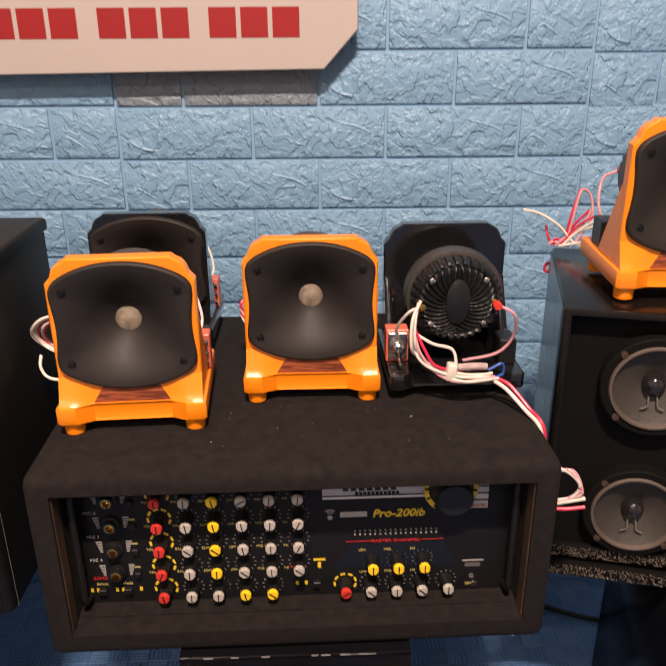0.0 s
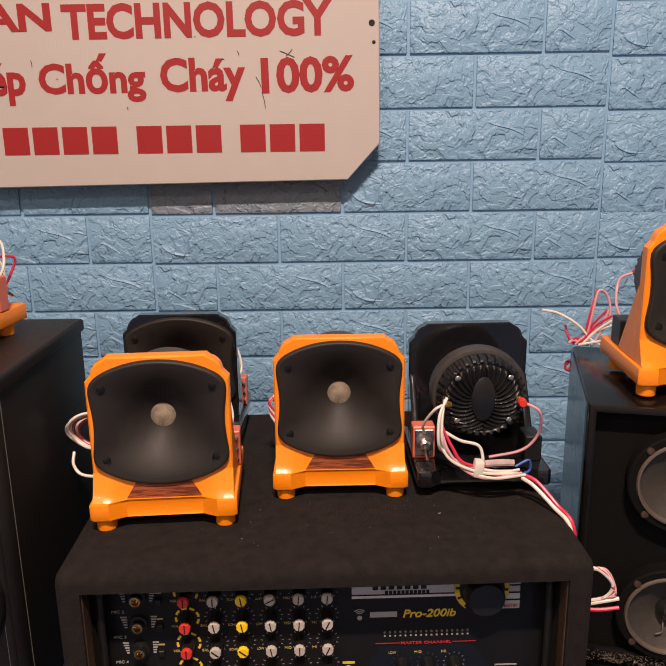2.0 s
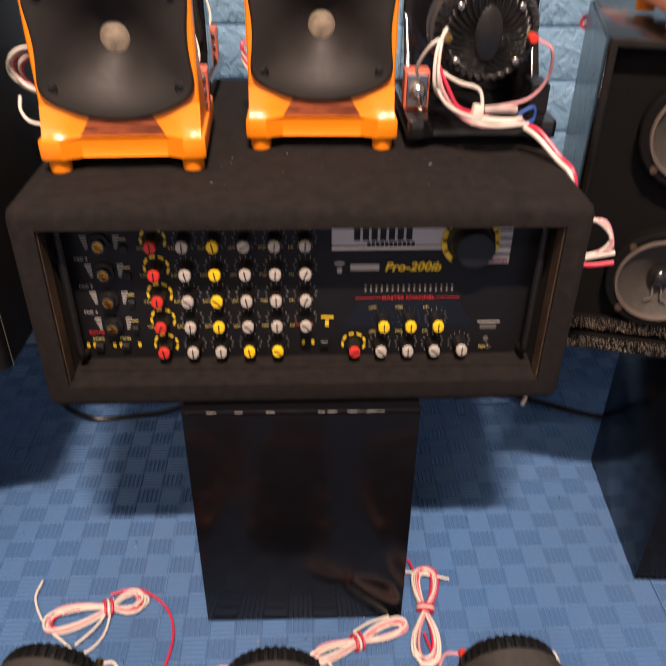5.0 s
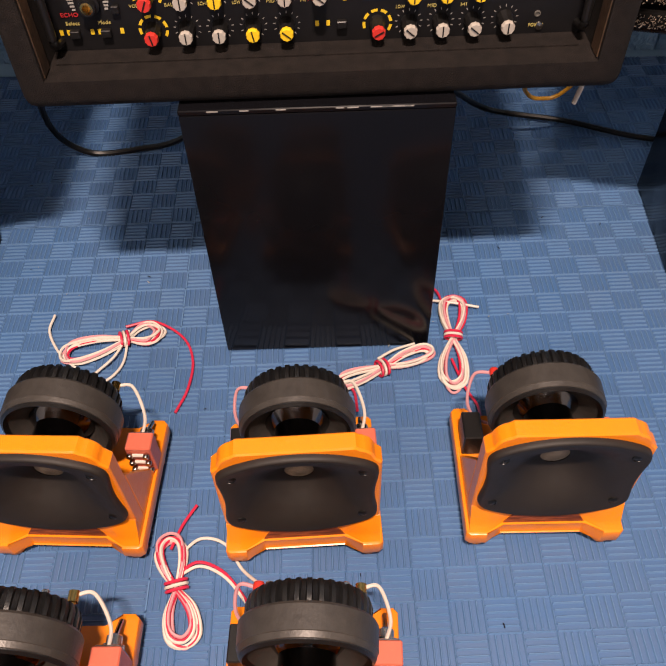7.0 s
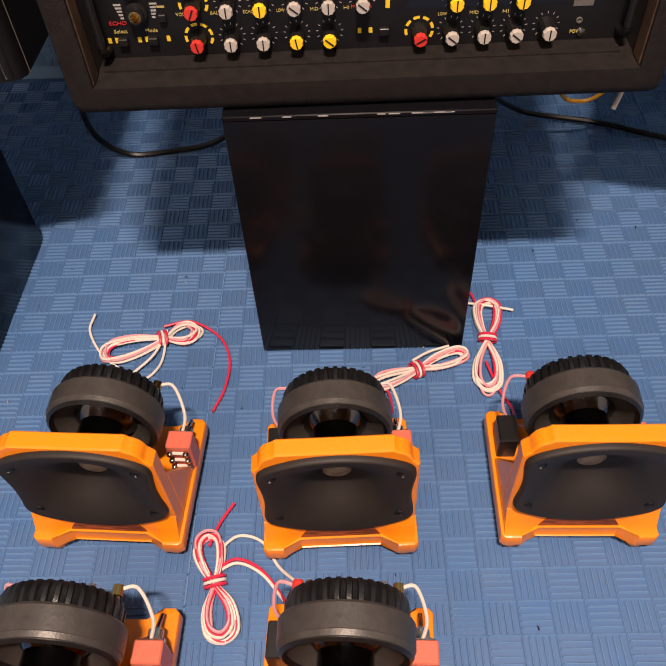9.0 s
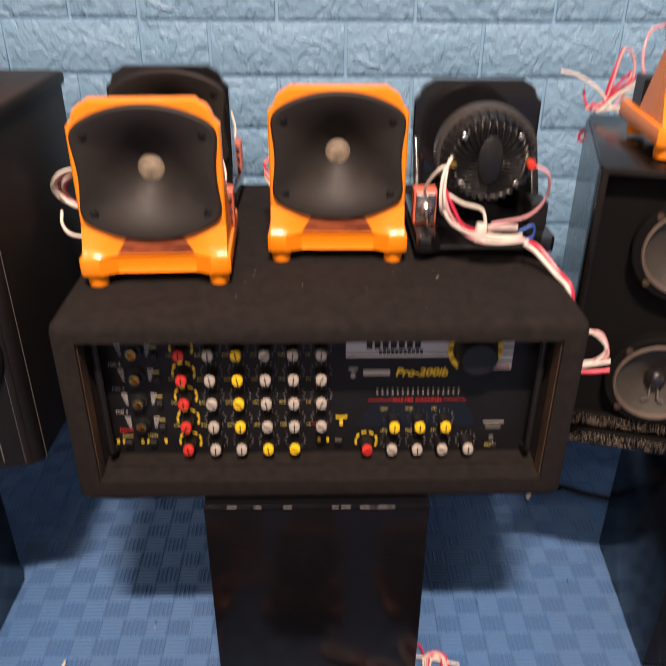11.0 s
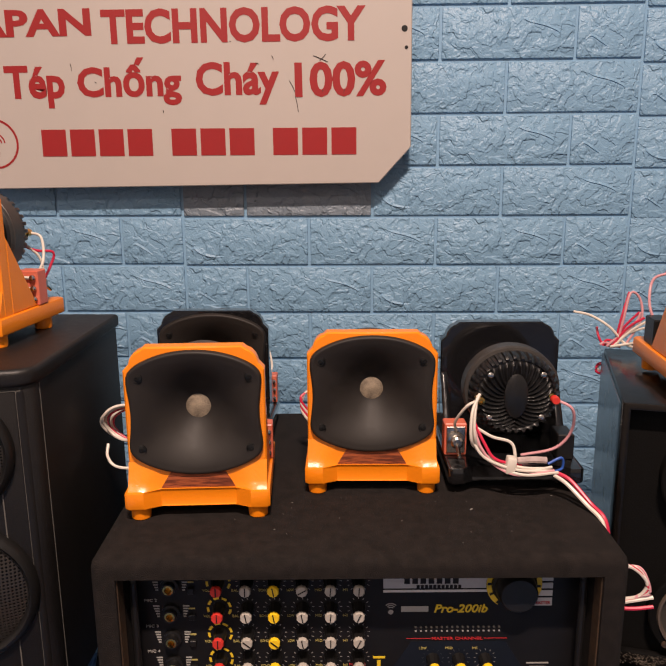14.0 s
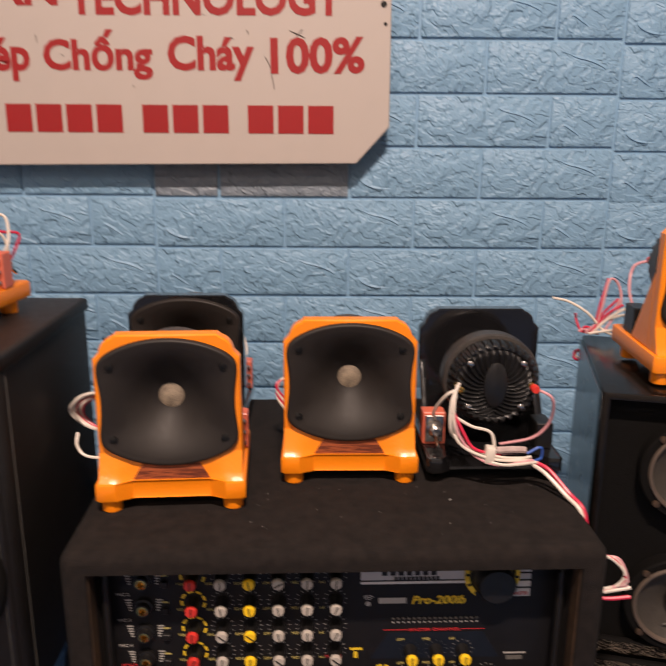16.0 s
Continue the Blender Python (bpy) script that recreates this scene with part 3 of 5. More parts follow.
    for x, z in ((-0.029, 0.026), (0.029, 0.026), (-0.029, -0.026), (0.029, -0.026)):
        part("cover_screw", lathe([(0.0034, 0.0), (0.0034, 0.0022), (0.0022, 0.0030), (0.0001, 0.0030)], 12, caps=False), M_STEEL, drv, "", pose(x, 0.0455, z))
    for sx, cap in ((-1, M_REDCAP), (1, M_BRASS)):
        post = part("binding_post", lathe([(0.0042, 0.0), (0.0042, 0.003), (0.0028, 0.0035), (0.0028, 0.007), (0.0046, 0.0075), (0.0046, 0.016), (0.0025, 0.0165), (0.0025, 0.0135), (0.0001, 0.0135)], 16, caps=False), M_BRASS, drv, "gold binding post", pose(sx * 0.041, 0.041, -0.002))
        if sx < 0:
            part("post_cap", lathe([(0.0048, 0.009), (0.0048, 0.0155), (0.0040, 0.017), (0.0001, 0.017)], 14, caps=False), cap, post, "red cap")
    sw = part("switch", box(-0.0105, 0.0105, 0.0, 0.017, 0.0, 0.031, 0.001, 1), M_SALMON, root, "salmon-red toggle switch", pose(0.0590, 0.080, 0.0312) @ Matrix.Diagonal((1.15, 1.1, 1.25, 1)))
    part("switch_plate", box(-0.0088, 0.0088, 0.0172, 0.0190, 0.003, 0.0285, 0.0006, 1), M_STEEL, sw, "nickel mounting plate")
    part("collar", lathe([(0.0080, 0.0190), (0.0080, 0.0220), (0.0058, 0.0224), (0.0058, 0.0285), (0.004, 0.030), (0.0001, 0.030)], 12, caps=False), M_STEEL, sw, "threaded collar", pose(0, 0, 0.016))
    part("lever", tube([(0, 0.026, 0.016), (0.0, 0.034, 0.013), (0.0, 0.043, 0.008)], 0.0019, 8), M_STEEL, sw, "steel lever")
    for zz in (0.006, 0.0155, 0.025):
        for xx in (-0.0066, 0.0066):
            part("terminal", lathe([(0.0008, -0.0052), (0.0022, -0.0046), (0.0028, -0.0030), (0.0024, -0.0008), (0.0016, 0.0005)], 10), M_STEEL, sw, "bright soldered tag", pose(xx, -0.0005, zz))
        part("link", tube([(-0.006, -0.002, zz), (0.006, -0.002, zz)], 0.0015, 6, 2), M_WHITEW, sw)
    cap = part("capacitor", box(-0.008, 0.010, 0.0, 0.030, 0.0, 0.030, 0.0012, 1), M_BLACKPL, root, "black box capacitor", pose(-0.058, 0.083, 0.0312))
    part("wire", tube([(0.040, 0.125, cz), (0.053, 0.128, cz - 0.006), (0.062, 0.112, cz - 0.030), (0.058, 0.098, 0.060)], 0.0016), M_WHITEW, root, "white lead")
    part("wire", tube([(-0.040, 0.125, cz), (-0.056, 0.130, cz - 0.010), (-0.060, 0.118, cz - 0.04), (-0.045, 0.112, 0.045), (-0.01, 0.110, 0.036)], 0.0016), M_PINKW, root, "pinkish lead")
    return root


orange = tweeter("horn_tweeter", M_ORANGE, "orange-painted horn tweeter on a notched base, black horn in front", M_FIN)
AMP_TOP = 0.541
orange.matrix_world = pose(-0.1305, 0.682, AMP_TOP, 0, 0, 4.0)
orange["label"] = "orange horn tweeter with wood inlay standing on the amplifier's edge"
for x, y, z, yaw, words in ((0.0415, 0.742, AMP_TOP, 1.0, "orange horn tweeter with wood inlay on top of the amplifier"),
                            (-0.405, 0.745, 0.700, -6.0, "orange horn tweeter on the black grille loudspeaker"),
                            (0.412, 0.735, 0.652, -3.0, "orange horn tweeter on the old open-coned loudspeaker"),
                            (-0.2135, 0.3572, FLOOR, -2.0, "orange horn tweeter standing on the blue foam floor"),
                            (0.0040, 0.3534, FLOOR, 3.0, "orange horn tweeter standing on the blue foam floor"),
                            (0.2206, 0.3650, FLOOR, 0.5, "orange horn tweeter standing on the blue foam floor"),
                            (-0.2057, 0.1611, FLOOR, 0.0, "orange horn tweeter in the front row on the foam floor"),
                            (0.0108, 0.1650, FLOOR, -1.0, "orange horn tweeter in the front row on the foam floor")):
    copy_thing(orange, pose(x, y, z, 0, 0, yaw))["label"] = words
black = tweeter("horn_tweeter", M_BLACKGLOSS, "gloss black horn tweeter seen behind the orange one on the amplifier", M_FIN)
short = Matrix.Diagonal((1, 1, 0.972, 1))
black.matrix_world = pose(-0.150, 0.877, AMP_TOP, 0, 0, 1.0) @ short
turned = copy_thing(black, pose(0.189, 0.883, AMP_TOP, 0, 0, 181.5) @ short)
turned["label"] = "gloss black horn tweeter turned round, finned driver and wiring showing"

# ---------------------------------------------------------------- karaoke amplifier
AX, AY, AZ, AYAW = 0.025, 0.614, 0.3365, 1.8
amp = thing("mixer_amplifier", pose(AX, AY, AZ, 0, 0, AYAW), "black felt-covered karaoke mixing amplifier with rows of knobs", "amplifier")
AD, AH = 0.400, 0.2045
bm = box(-0.2405, 0.2460, 0, AD, 0, AH, 0.011, 3)
front = min((f for f in bm.faces if f.normal.y < -0.9 or (f.calc_center_median().y < 1e-4)), key=lambda f: f.calc_center_median().y - f.calc_area())
bmesh.ops.inset_region(bm, faces=[front], thickness=0.006)
for v in front.verts:
    v.co.x = -0.2170 if v.co.x < 0 else 0.2220
    v.co.z = 0.0265 if v.co.z < AH / 2 else AH - 0.0195
got = bmesh.ops.extrude_face_region(bm, geom=[front])
for v in [g for g in got["geom"] if isinstance(g, bmesh.types.BMVert)]:
    v.co.y = 0.052
bmesh.ops.delete(bm, geom=[front], context="FACES_ONLY")
part("cabinet", bm, M_CARPET, amp, "felt-covered cabinet", smooth=40)
PX = lambda x: x - AX
PZ = lambda z: z - AZ - 0.0016
PY = 0.045
part("panel", box(-0.2168, 0.2218, PY, PY + 0.003, 0.0268, AH - 0.0198), M_PANEL, amp, "black control panel", smooth=0)
panel = amp.children[-1]
for sx in (-1, 1):
    part("rail", tube([((0.2135 if sx > 0 else -0.2090), PY - 0.001, 0.036), ((0.2135 if sx > 0 else -0.2090), PY - 0.016, 0.042), ((0.2135 if sx > 0 else -0.2090), PY - 0.018, 0.06), ((0.2135 if sx > 0 else -0.2090), PY - 0.018, 0.15), ((0.2135 if sx > 0 else -0.2090), PY - 0.016, 0.172), ((0.2135 if sx > 0 else -0.2090), PY - 0.001, 0.182)], 0.0036, 10), M_BLACKPL, amp, "black bow handle")
    part("edge_trim", box((0.2217 if sx > 0 else -0.2167) - 0.0008, (0.2217 if sx > 0 else -0.2167) + 0.0008, 0.004, 0.020, 0.028, 0.182), M_WORN, amp, "rusty worn edge strip", smooth=0)
part("edge_trim", box(-0.212, 0.212, 0.024, 0.044, 0.0266, 0.0278), M_CARPET, amp, smooth=0)


def knob_mesh():
    bm = bmesh.new()
    n = 20
    rings = []
    for r, h in ((0.0066, 0.0), (0.0060, -0.003), (0.0050, -0.0145)):
        rings.append([bm.verts.new(((r + (0.0004 if i % 2 else 0)) * math.cos(2 * math.pi * i / n), h, (r + (0.0004 if i % 2 else 0)) * math.sin(2 * math.pi * i / n))) for i in range(n)])
    for p, q in zip(rings, rings[1:]):
        for i in range(n):
            bm.faces.new((p[i], p[(i + 1) % n], q[(i + 1) % n], q[i]))
    bm.faces.new(rings[-1])
    return bm


def cap_mesh():
    bm = bmesh.new()
    n = 20
    rings = []
    for r, h in ((0.0052, -0.0143), (0.0052, -0.0175), (0.0046, -0.0185)):
        rings.append([bm.verts.new(((r + (0.0004 if i % 2 else 0)) * math.cos(2 * math.pi * i / n), h, (r + (0.0004 if i % 2 else 0)) * math.sin(2 * math.pi * i / n))) for i in range(n)])
    for p, q in zip(rings, rings[1:]):
        for i in range(n):
            bm.faces.new((p[i], p[(i + 1) % n], q[(i + 1) % n], q[i]))
    bm.faces.new(rings[-1])
    return bm


def scale_mesh():
    """Short printed marks in an arc round a knob."""
    bm = bmesh.new()
    for k in range(11):
        a = math.radians(-50 + 28 * k)
        c, s = math.cos(a), math.sin(a)
        w = 0.0003
        bm.faces.new([bm.verts.new((r * c + t * s, -0.0003, r * s - t * c)) for r, t in ((0.0092, -w), (0.0112, -w), (0.0112, w), (0.0092, w))])
    return bm


def arc_mesh(r0, r1, a0, a1, n=20, gaps=0):
    bm = bmesh.new()
    for k in range(n):
        if gaps and k % gaps == gaps - 1:
            continue
        p, q = math.radians(a0 + (a1 - a0) * k / n), math.radians(a0 + (a1 - a0) * (k + 1) / n)
        bm.faces.new([bm.verts.new((r * math.cos(t), -0.0003, r * math.sin(t))) for r, t in ((r0, p), (r1, p), (r1, q), (r0, q))])
    return bm


cols = (-0.107, -0.0795, -0.053, -0.026, 0.001, 0.028)
rows = (0.4930, 0.4652, 0.4374, 0.4096, 0.3815)
spots = [(x, z, ("red", "white", "yellow", "white", "white", "white")[i]) for z in rows[:4] for i, x in enumerate(cols)]
spots += [(x, rows[4], c) for x, c in zip(cols, ("red", "white", "white", "yellow", "yellow"))]
spots += [(0.0745, 0.3795, "red"), (0.100, 0.3795, "white"), (0.1258, 0.3795, "white"), (0.1515, 0.3795, "white"), (0.178, 0.380, "white")]
spots += [(0.1015, 0.4075, "yellow"), (0.127, 0.4075, "yellow"), (0.153, 0.4075, "yellow")]
CAPS = {"red": M_REDCAP, "white": M_CAPWHITE, "yellow": M_CAPYELLOW}
first = {}
rng = random.Random(4)
for x, z, c in spots:
    m = pose(PX(x), PY, PZ(z), 0, 0, 0)
    if "knob" not in first:
        first["knob"] = k = part("knob", knob_mesh(), M_BLACKPL, amp, "ribbed black knob with a coloured cap", m, smooth=30)
    else:
        k = again(first["knob"], m)
    if c not in first:
        first[c] = part("cap", cap_mesh(), CAPS[c], k, c + " cap", smooth=30)
    else:
        again(first[c], pose(0, 0, 0), k)
    turn = rng.choice((-10, 0, 0, 5, 25, 60, -50))
    if "pointer" not in first:
        first["pointer"] = part("pointer", box(-0.0005, 0.0005, -0.0192, -0.0186, -0.004, 0.0046), M_BLACKPL, k, "", pose(0, 0, 0, 0, turn, 0), smooth=0)
    else:
        again(first["pointer"], pose(0, 0, 0, 0, turn, 0), k)
    key = "ring" if c == "red" else "scale"
    if key not in first:
        first[key] = part(key, arc_mesh(0.0098, 0.0122, -35, 215, 18, 3) if c == "red" else scale_mesh(), M_YELLOW if c == "red" else M_PALEPRINT, panel, "printed scale", pose(PX(x), PY, PZ(z)), smooth=0)
    else:
        again(first[key], pose(PX(x), PY, PZ(z)), panel)

LW = lambda text, x, z, w, h, material=M_GOLDPRINT, **kw: lettering("print", text, w, h, material, panel, pose(PX(x), PY - 0.0004, PZ(z)), **kw)
for i, z in enumerate(rows[:4]):
    LW("VOL", cols[0] - 0.0155, z - 0.0095, 0.007, 0.0026)
    for x, word in zip(cols[1:], ("BAL", "ECHO", "LOW", "MID", "HI")):
        LW(word, x - 0.015, z - 0.0095, 0.0022 * len(word), 0.0026)
LW("ECHO", -0.178, 0.3945, 0.014, 0.0032, M_REDPRINT)
LW("MUSIC", 0.019, 0.4005, 0.016, 0.0030, M_REDPRINT)
for word, x in (("LOW", 0.088), ("MID", 0.1135), ("HI", 0.140)):
    LW(word, x, 0.4185, 0.0024 * len(word), 0.0026)
    LW(word, x + 0.001, 0.3915, 0.0024 * len(word), 0.0026)
LW("Pro-200ib", 0.1015, 0.4590, 0.052, 0.0090, M_YELLOW, bold=0.02, slant=0.25)
LW("MASTER CHANNEL", 0.100, 0.4290, 0.050, 0.0030, M_REDPRINT, bold=0.01)
LW("POWER", 0.1985, 0.3715, 0.0125, 0.0030, M_GOLDPRINT, bold=0.02)
LW("Select", -0.176, 0.3875, 0.011, 0.0030)
LW("Mode", -0.150, 0.3875, 0.010, 0.0030)
for k, z in ((2, 0.4745), (3, 0.4465), (4, 0.4185)):
    LW("MIC %d" % k, -0.1790, z - 0.0015, 0.012, 0.0030, M_PALEPRINT)


def flat(name, x0, x1, z0, z1, material, label="", lift=0.0003):
    return part(name, box(PX(x0), PX(x1), PY - lift - 0.0003, PY - lift, PZ(z0), PZ(z1)), material, panel, label, smooth=0)


flat("silver_print", 0.052, 0.158, 0.4855, 0.5185, M_SILVER, "silver printed block with dark mark")
flat("silver_print", 0.052, 0.154, 0.4812, 0.4838, M_SILVER)
for z0, z1 in ((0.4765, 0.4825), (0.4845, 0.4905), (0.4925, 0.4985), (0.5005, 0.5185)):
    flat("silver_print", 0.193 + (0.0 if z0 > 0.48 else 0.002), 0.2155, z0, z1, M_SILVER)
flat("silver_print", 0.194, 0.2155, 0.4660, 0.4745, M_SILVER)
LW("MASTER", 0.1985, 0.4675, 0.0155, 0.0034, M_REDPRINT, bold=0.02)
for k in range(7):
    flat("mark_block", 0.072 + 0.0078 * k, 0.0775 + 0.0078 * k, 0.4905, 0.5035, M_PANEL, "", 0.0008)
for k in range(11):
    flat("mark_block", 0.084 + 0.0040 * k, 0.0870 + 0.0040 * k, 0.4858, 0.4892, M_PANEL, "", 0.0008)
flat("name_block", 0.0695, 0.096, 0.4600, 0.4660, M_PALEPRINT, "pale printed word")
for r in (0.003, 0.005, 0.007):
    part("wave_print", arc_mesh(r - 0.0005, r + 0.0004, 45, 135, 8), M_PALEPRINT, panel, "", pose(PX(0.0595), PY, PZ(0.4620)), smooth=0)
part("dot_print", arc_mesh(0.0, 0.0026, 0, 360, 12), M_PALEPRINT, panel, "", pose(PX(0.0595), PY, PZ(0.4597)), smooth=0)
flat("print_line", 0.075, 0.099, 0.4301, 0.4307, M_REDPRINT)
flat("print_line", 0.151, 0.174, 0.4301, 0.4307, M_REDPRINT)
part("navy_field", prism([(PX(0.062), PZ(0.398)), (PX(0.190), PZ(0.398)), (PX(0.172), PZ(0.427)), (PX(0.080), PZ(0.427))], PY - 0.0003, PY - 0.0001), M_NAVY, panel, "dark navy trapezoid print", smooth=0)
for k in range(17):
    part("led", lathe([(0.0012, 0.0), (0.0011, -0.0012), (0.0001, -0.0016)], 8, caps=False), M_GREYLINE, amp, "", pose(PX(0.084 + 0.0051 * k), PY, PZ(0.4430)))
    flat("tick_print", 0.0833 + 0.0051 * k, 0.0850 + 0.0051 * k, 0.4380, 0.4395, M_PALEPRINT)
mk = part("master_knob", lathe([(0.0215, 0.0), (0.0215, -0.004), (0.0195, -0.006), (0.0180, -0.020), (0.0165, -0.022), (0.0001, -0.0225)], 40, caps=False), M_BLACKPL, amp, "large black volume knob", pose(PX(0.178), PY, PZ(0.4895)))
part("dial_ring", arc_mesh(0.0220, 0.0265, -55, 235, 44, 4), M_YELLOW, panel, "yellow dial markings", pose(PX(0.178), PY - 0.0008, PZ(0.4895)), smooth=0)
part("dial_ring", arc_mesh(0.0258, 0.0268, -55, 235, 44), M_YELLOW, panel, "", pose(PX(0.178), PY - 0.0009, PZ(0.4895)), smooth=0)
part("dial_field", arc_mesh(0.0, 0.0270, -60, 240, 44), M_PANEL, panel, "", pose(PX(0.178), PY - 0.0005, PZ(0.4895)), smooth=0)
for z in (0.4905, 0.4620, 0.4335, 0.4050):
    j = part("jack", lathe([(0.0088, 0.0), (0.0088, -0.004), (0.0064, -0.0045), (0.0064, -0.010), (0.0034, -0.010), (0.0034, -0.002)], 18, caps=False), M_BLACKPL, amp, "black hexagonal jack socket", pose(PX(-0.1535), PY, PZ(z)))
    part("jack_core", lathe([(0.0050, -0.0101), (0.0034, -0.0104), (0.0033, -0.004), (0.0001, -0.004)], 16, caps=False), M_BRASS, j, "brass socket core")
    for sx in (-1, 1):
        for k in range(5):
            x0 = -0.1535 + sx * 0.0115
            flat("stripe_print", min(x0, x0 + sx * (0.006 - 0.0008 * k)), max(x0, x0 + sx * (0.006 - 0.0008 * k)), z + 0.0055 - 0.0028 * k, z + 0.0069 - 0.0028 * k, M_PALEPRINT)
    part("push_button", box(-0.003, 0.003, -0.004, 0, -0.003, 0.003, 0.0005, 1), M_BLACKPL, amp, "", pose(PX(-0.1335), PY, PZ(z - 0.005)))
    flat("tick_print", -0.1365, -0.1305, z + 0.0025, z + 0.0042, M_GOLDPRINT)
part("power_lamp", lathe([(0.0026, 0.0), (0.0026, -0.0012), (0.0018, -0.0014), (0.0016, -0.0004), (0.0001, -0.0004)], 14, caps=False), M_GREYLINE, amp, "small ringed lamp", pose(PX(0.2045), PY, PZ(0.3825)))
for x in (-0.170, -0.145, 0.0455):
    part("push_button", box(-0.004, 0.004, -0.005, 0, -0.003, 0.003, 0.0005, 1), M_BLACKPL, amp, "", pose(PX(x), PY, PZ(0.3810)))
for x in (-0.183, -0.177, -0.158, -0.152, -0.134, 0.024, 0.033):
    flat("tick_print", x, x + 0.003, 0.379, 0.3835, M_YELLOW)
flat("tick_print", 0.0425, 0.0545, 0.4085, 0.4110, M_YELLOW)
flat("tick_print", 0.0465, 0.0500, 0.3995, 0.4065, M_YELLOW)
flat("tick_print", 0.194, 0.216, 0.4015, 0.4030, M_PALEPRINT)
flat("tick_print", 0.197, 0.213, 0.3945, 0.3990, M_GREYLINE)
for x in (-0.2075, 0.2075):
    for z in (0.372, 0.506):
        part("panel_screw", lathe([(0.0036, 0.0), (0.0032, -0.0016), (0.0001, -0.0022)], 12, caps=False), M_STEEL, amp, "", pose(PX(x + 0.0), PY, PZ(z)))

# ---------------------------------------------------------------- the box that carries the amplifier
ped = thing("plinth_box", pose(0.0230, 0.6065, FLOOR, 0, 0, 1.2), "tall gloss black lacquered box standing on the floor", "plinth")
part("body", box(-0.114, 0.114, 0.0, 0.30, 0.0, 0.3115, 0.0015, 2), M_GLOSSBOX, ped)
part("top_board", box(-0.1141, 0.1141, -0.0003, 0.3002, 0.3117, 0.3163, 0.0008, 1), M_GLOSSBOX, ped, "thin worn top edge")

# ---------------------------------------------------------------- left loudspeaker with round grilles
ls = thing("loudspeaker", pose(-0.278, 0.674, 0.330), "black vinyl loudspeaker with two round steel grilles", "loudspeaker")
LH = 0.370
plan = [(0.0, 0.010), (0.0, 0.247), (-0.32, 0.247), (-0.32, -0.05), (-0.30, -0.075), (-0.012, -0.0019), (-0.0045, 0.002)]
part("cabinet", prism(plan, 0.0, LH - 0.012, "z", 0.003, 2), M_VINYL, ls)
part("top_lid", prism([(0.003, 0.008), (0.003, 0.251), (-0.324, 0.251), (-0.324, -0.055), (-0.302, -0.0815), (-0.012, -0.0080), (-0.003, -0.002)], LH - 0.0178, LH, "z", 0.0055, 4), M_VINYL, ls, "rounded lid edge")
slope = math.degrees(math.atan2(0.063, 0.248))
fr = lambda s, z: pose(-0.052 - s * math.cos(radians(slope)), -0.0122 - s * math.sin(radians(slope)), z, 0, 0, slope)
for s in (-0.0160, 0.0075, 0.0315, 0.0555, 0.0795):
    part("groove", box(-0.0006, 0.0006, -0.0006, 0.0006, 0.01, LH - 0.022), M_GREYLINE, ls, "pale moulding groove line", fr(s, 0), smooth=0)
part("groove", box(-0.148, 0.0415, -0.0006, 0.0006, -0.0006, 0.0006), M_GREYLINE, ls, "", fr(0, LH - 0.0215), smooth=0)
part("corner_post", lathe([(0.0068, 0.004), (0.0072, 0.008), (0.0072, LH - 0.026), (0.0068, LH - 0.022)], 20, "z"), M_VINYL, ls, "rounded corner moulding", pose(-0.0150, 0.0035, 0))
part("groove", box(-0.0006, 0.0006, -0.0006, 0.0006, 0.005, LH - 0.022), M_GREYLINE, ls, "", fr(-0.0375, 0), smooth=0)
part("groove", box(-0.0005, 0.0005, -0.0005, 0.0005, 0.0, LH - 0.018), M_GREYLINE, ls, "", pose(0.0, 0.0135, 0), smooth=0)
for z, k in ((0.289, 0.93), (0.145, 1.07)):
    g = part("grille_rim", lathe([(0.0695, 0.0), (0.0690, -0.004), (0.066, -0.0085), (0.0625, -0.0105), (0.0600, -0.0085), (0.0585, -0.004)], 64, caps=False), M_BLACKPL, ls, "round moulded rim", fr(0.033, z) @ Matrix.Diagonal((k, 1, k, 1)))
    part("grille", lathe([(0.0590, -0.0045), (0.051, -0.0080), (0.036, -0.0120), (0.018, -0.0142), (0.0001, -0.015)], 48, caps=False), M_GRILLE, g, "domed perforated steel")
ls_box = thing("plinth_box", pose(-0.404, 0.795, FLOOR), "plain black box under the grille loudspeaker", "plinth")
part("body", box(-0.24, 0.0, -0.24, 0.0, 0.0, 0.3095, 0.0015, 2), M_GLOSSBOX, ls_box)

# ---------------------------------------------------------------- right loudspeaker with open cones
rs = thing("loudspeaker", pose(0.2915, 0.732, 0.327, 0, 0, -13.0), "old black loudspeaker with two open grey cones", "loudspeaker")
RH, RW, RD = 0.322, 0.240, 0.225
bm = box(0, RW, 0, RD, 0, RH, 0.003, 2)
front = max((f for f in bm.faces if f.calc_center_median().y < 1e-4), key=lambda f: f.calc_area())
bmesh.ops.inset_region(bm, faces=[front], thickness=0.006)
got = bmesh.ops.extrude_face_region(bm, geom=[front])
for v in [g for g in got["geom"] if isinstance(g, bmesh.types.BMVert)]:
    v.co.y = 0.018
bmesh.ops.delete(bm, geom=[front], context="FACES_ONLY")
part("cabinet", bm, M_OLDBLACK, rs, "scuffed glossy cabinet", smooth=30)
# Thin sheet tinted blue, standing in for the wall mirrored in the cabinet side.
part("side_panel", box(-0.0022, -0.0002, 0.014, RD - 0.004, 0.006, RH - 0.006), M_BLUESIDE, rs, "dark side panel with the blue wall reflection put into its colour", smooth=0)
part("baffle", box(0.0065, RW - 0.0065, 0.0179, 0.020, 0.0065, RH - 0.0065), M_FOAMBLACK, rs, smooth=0)
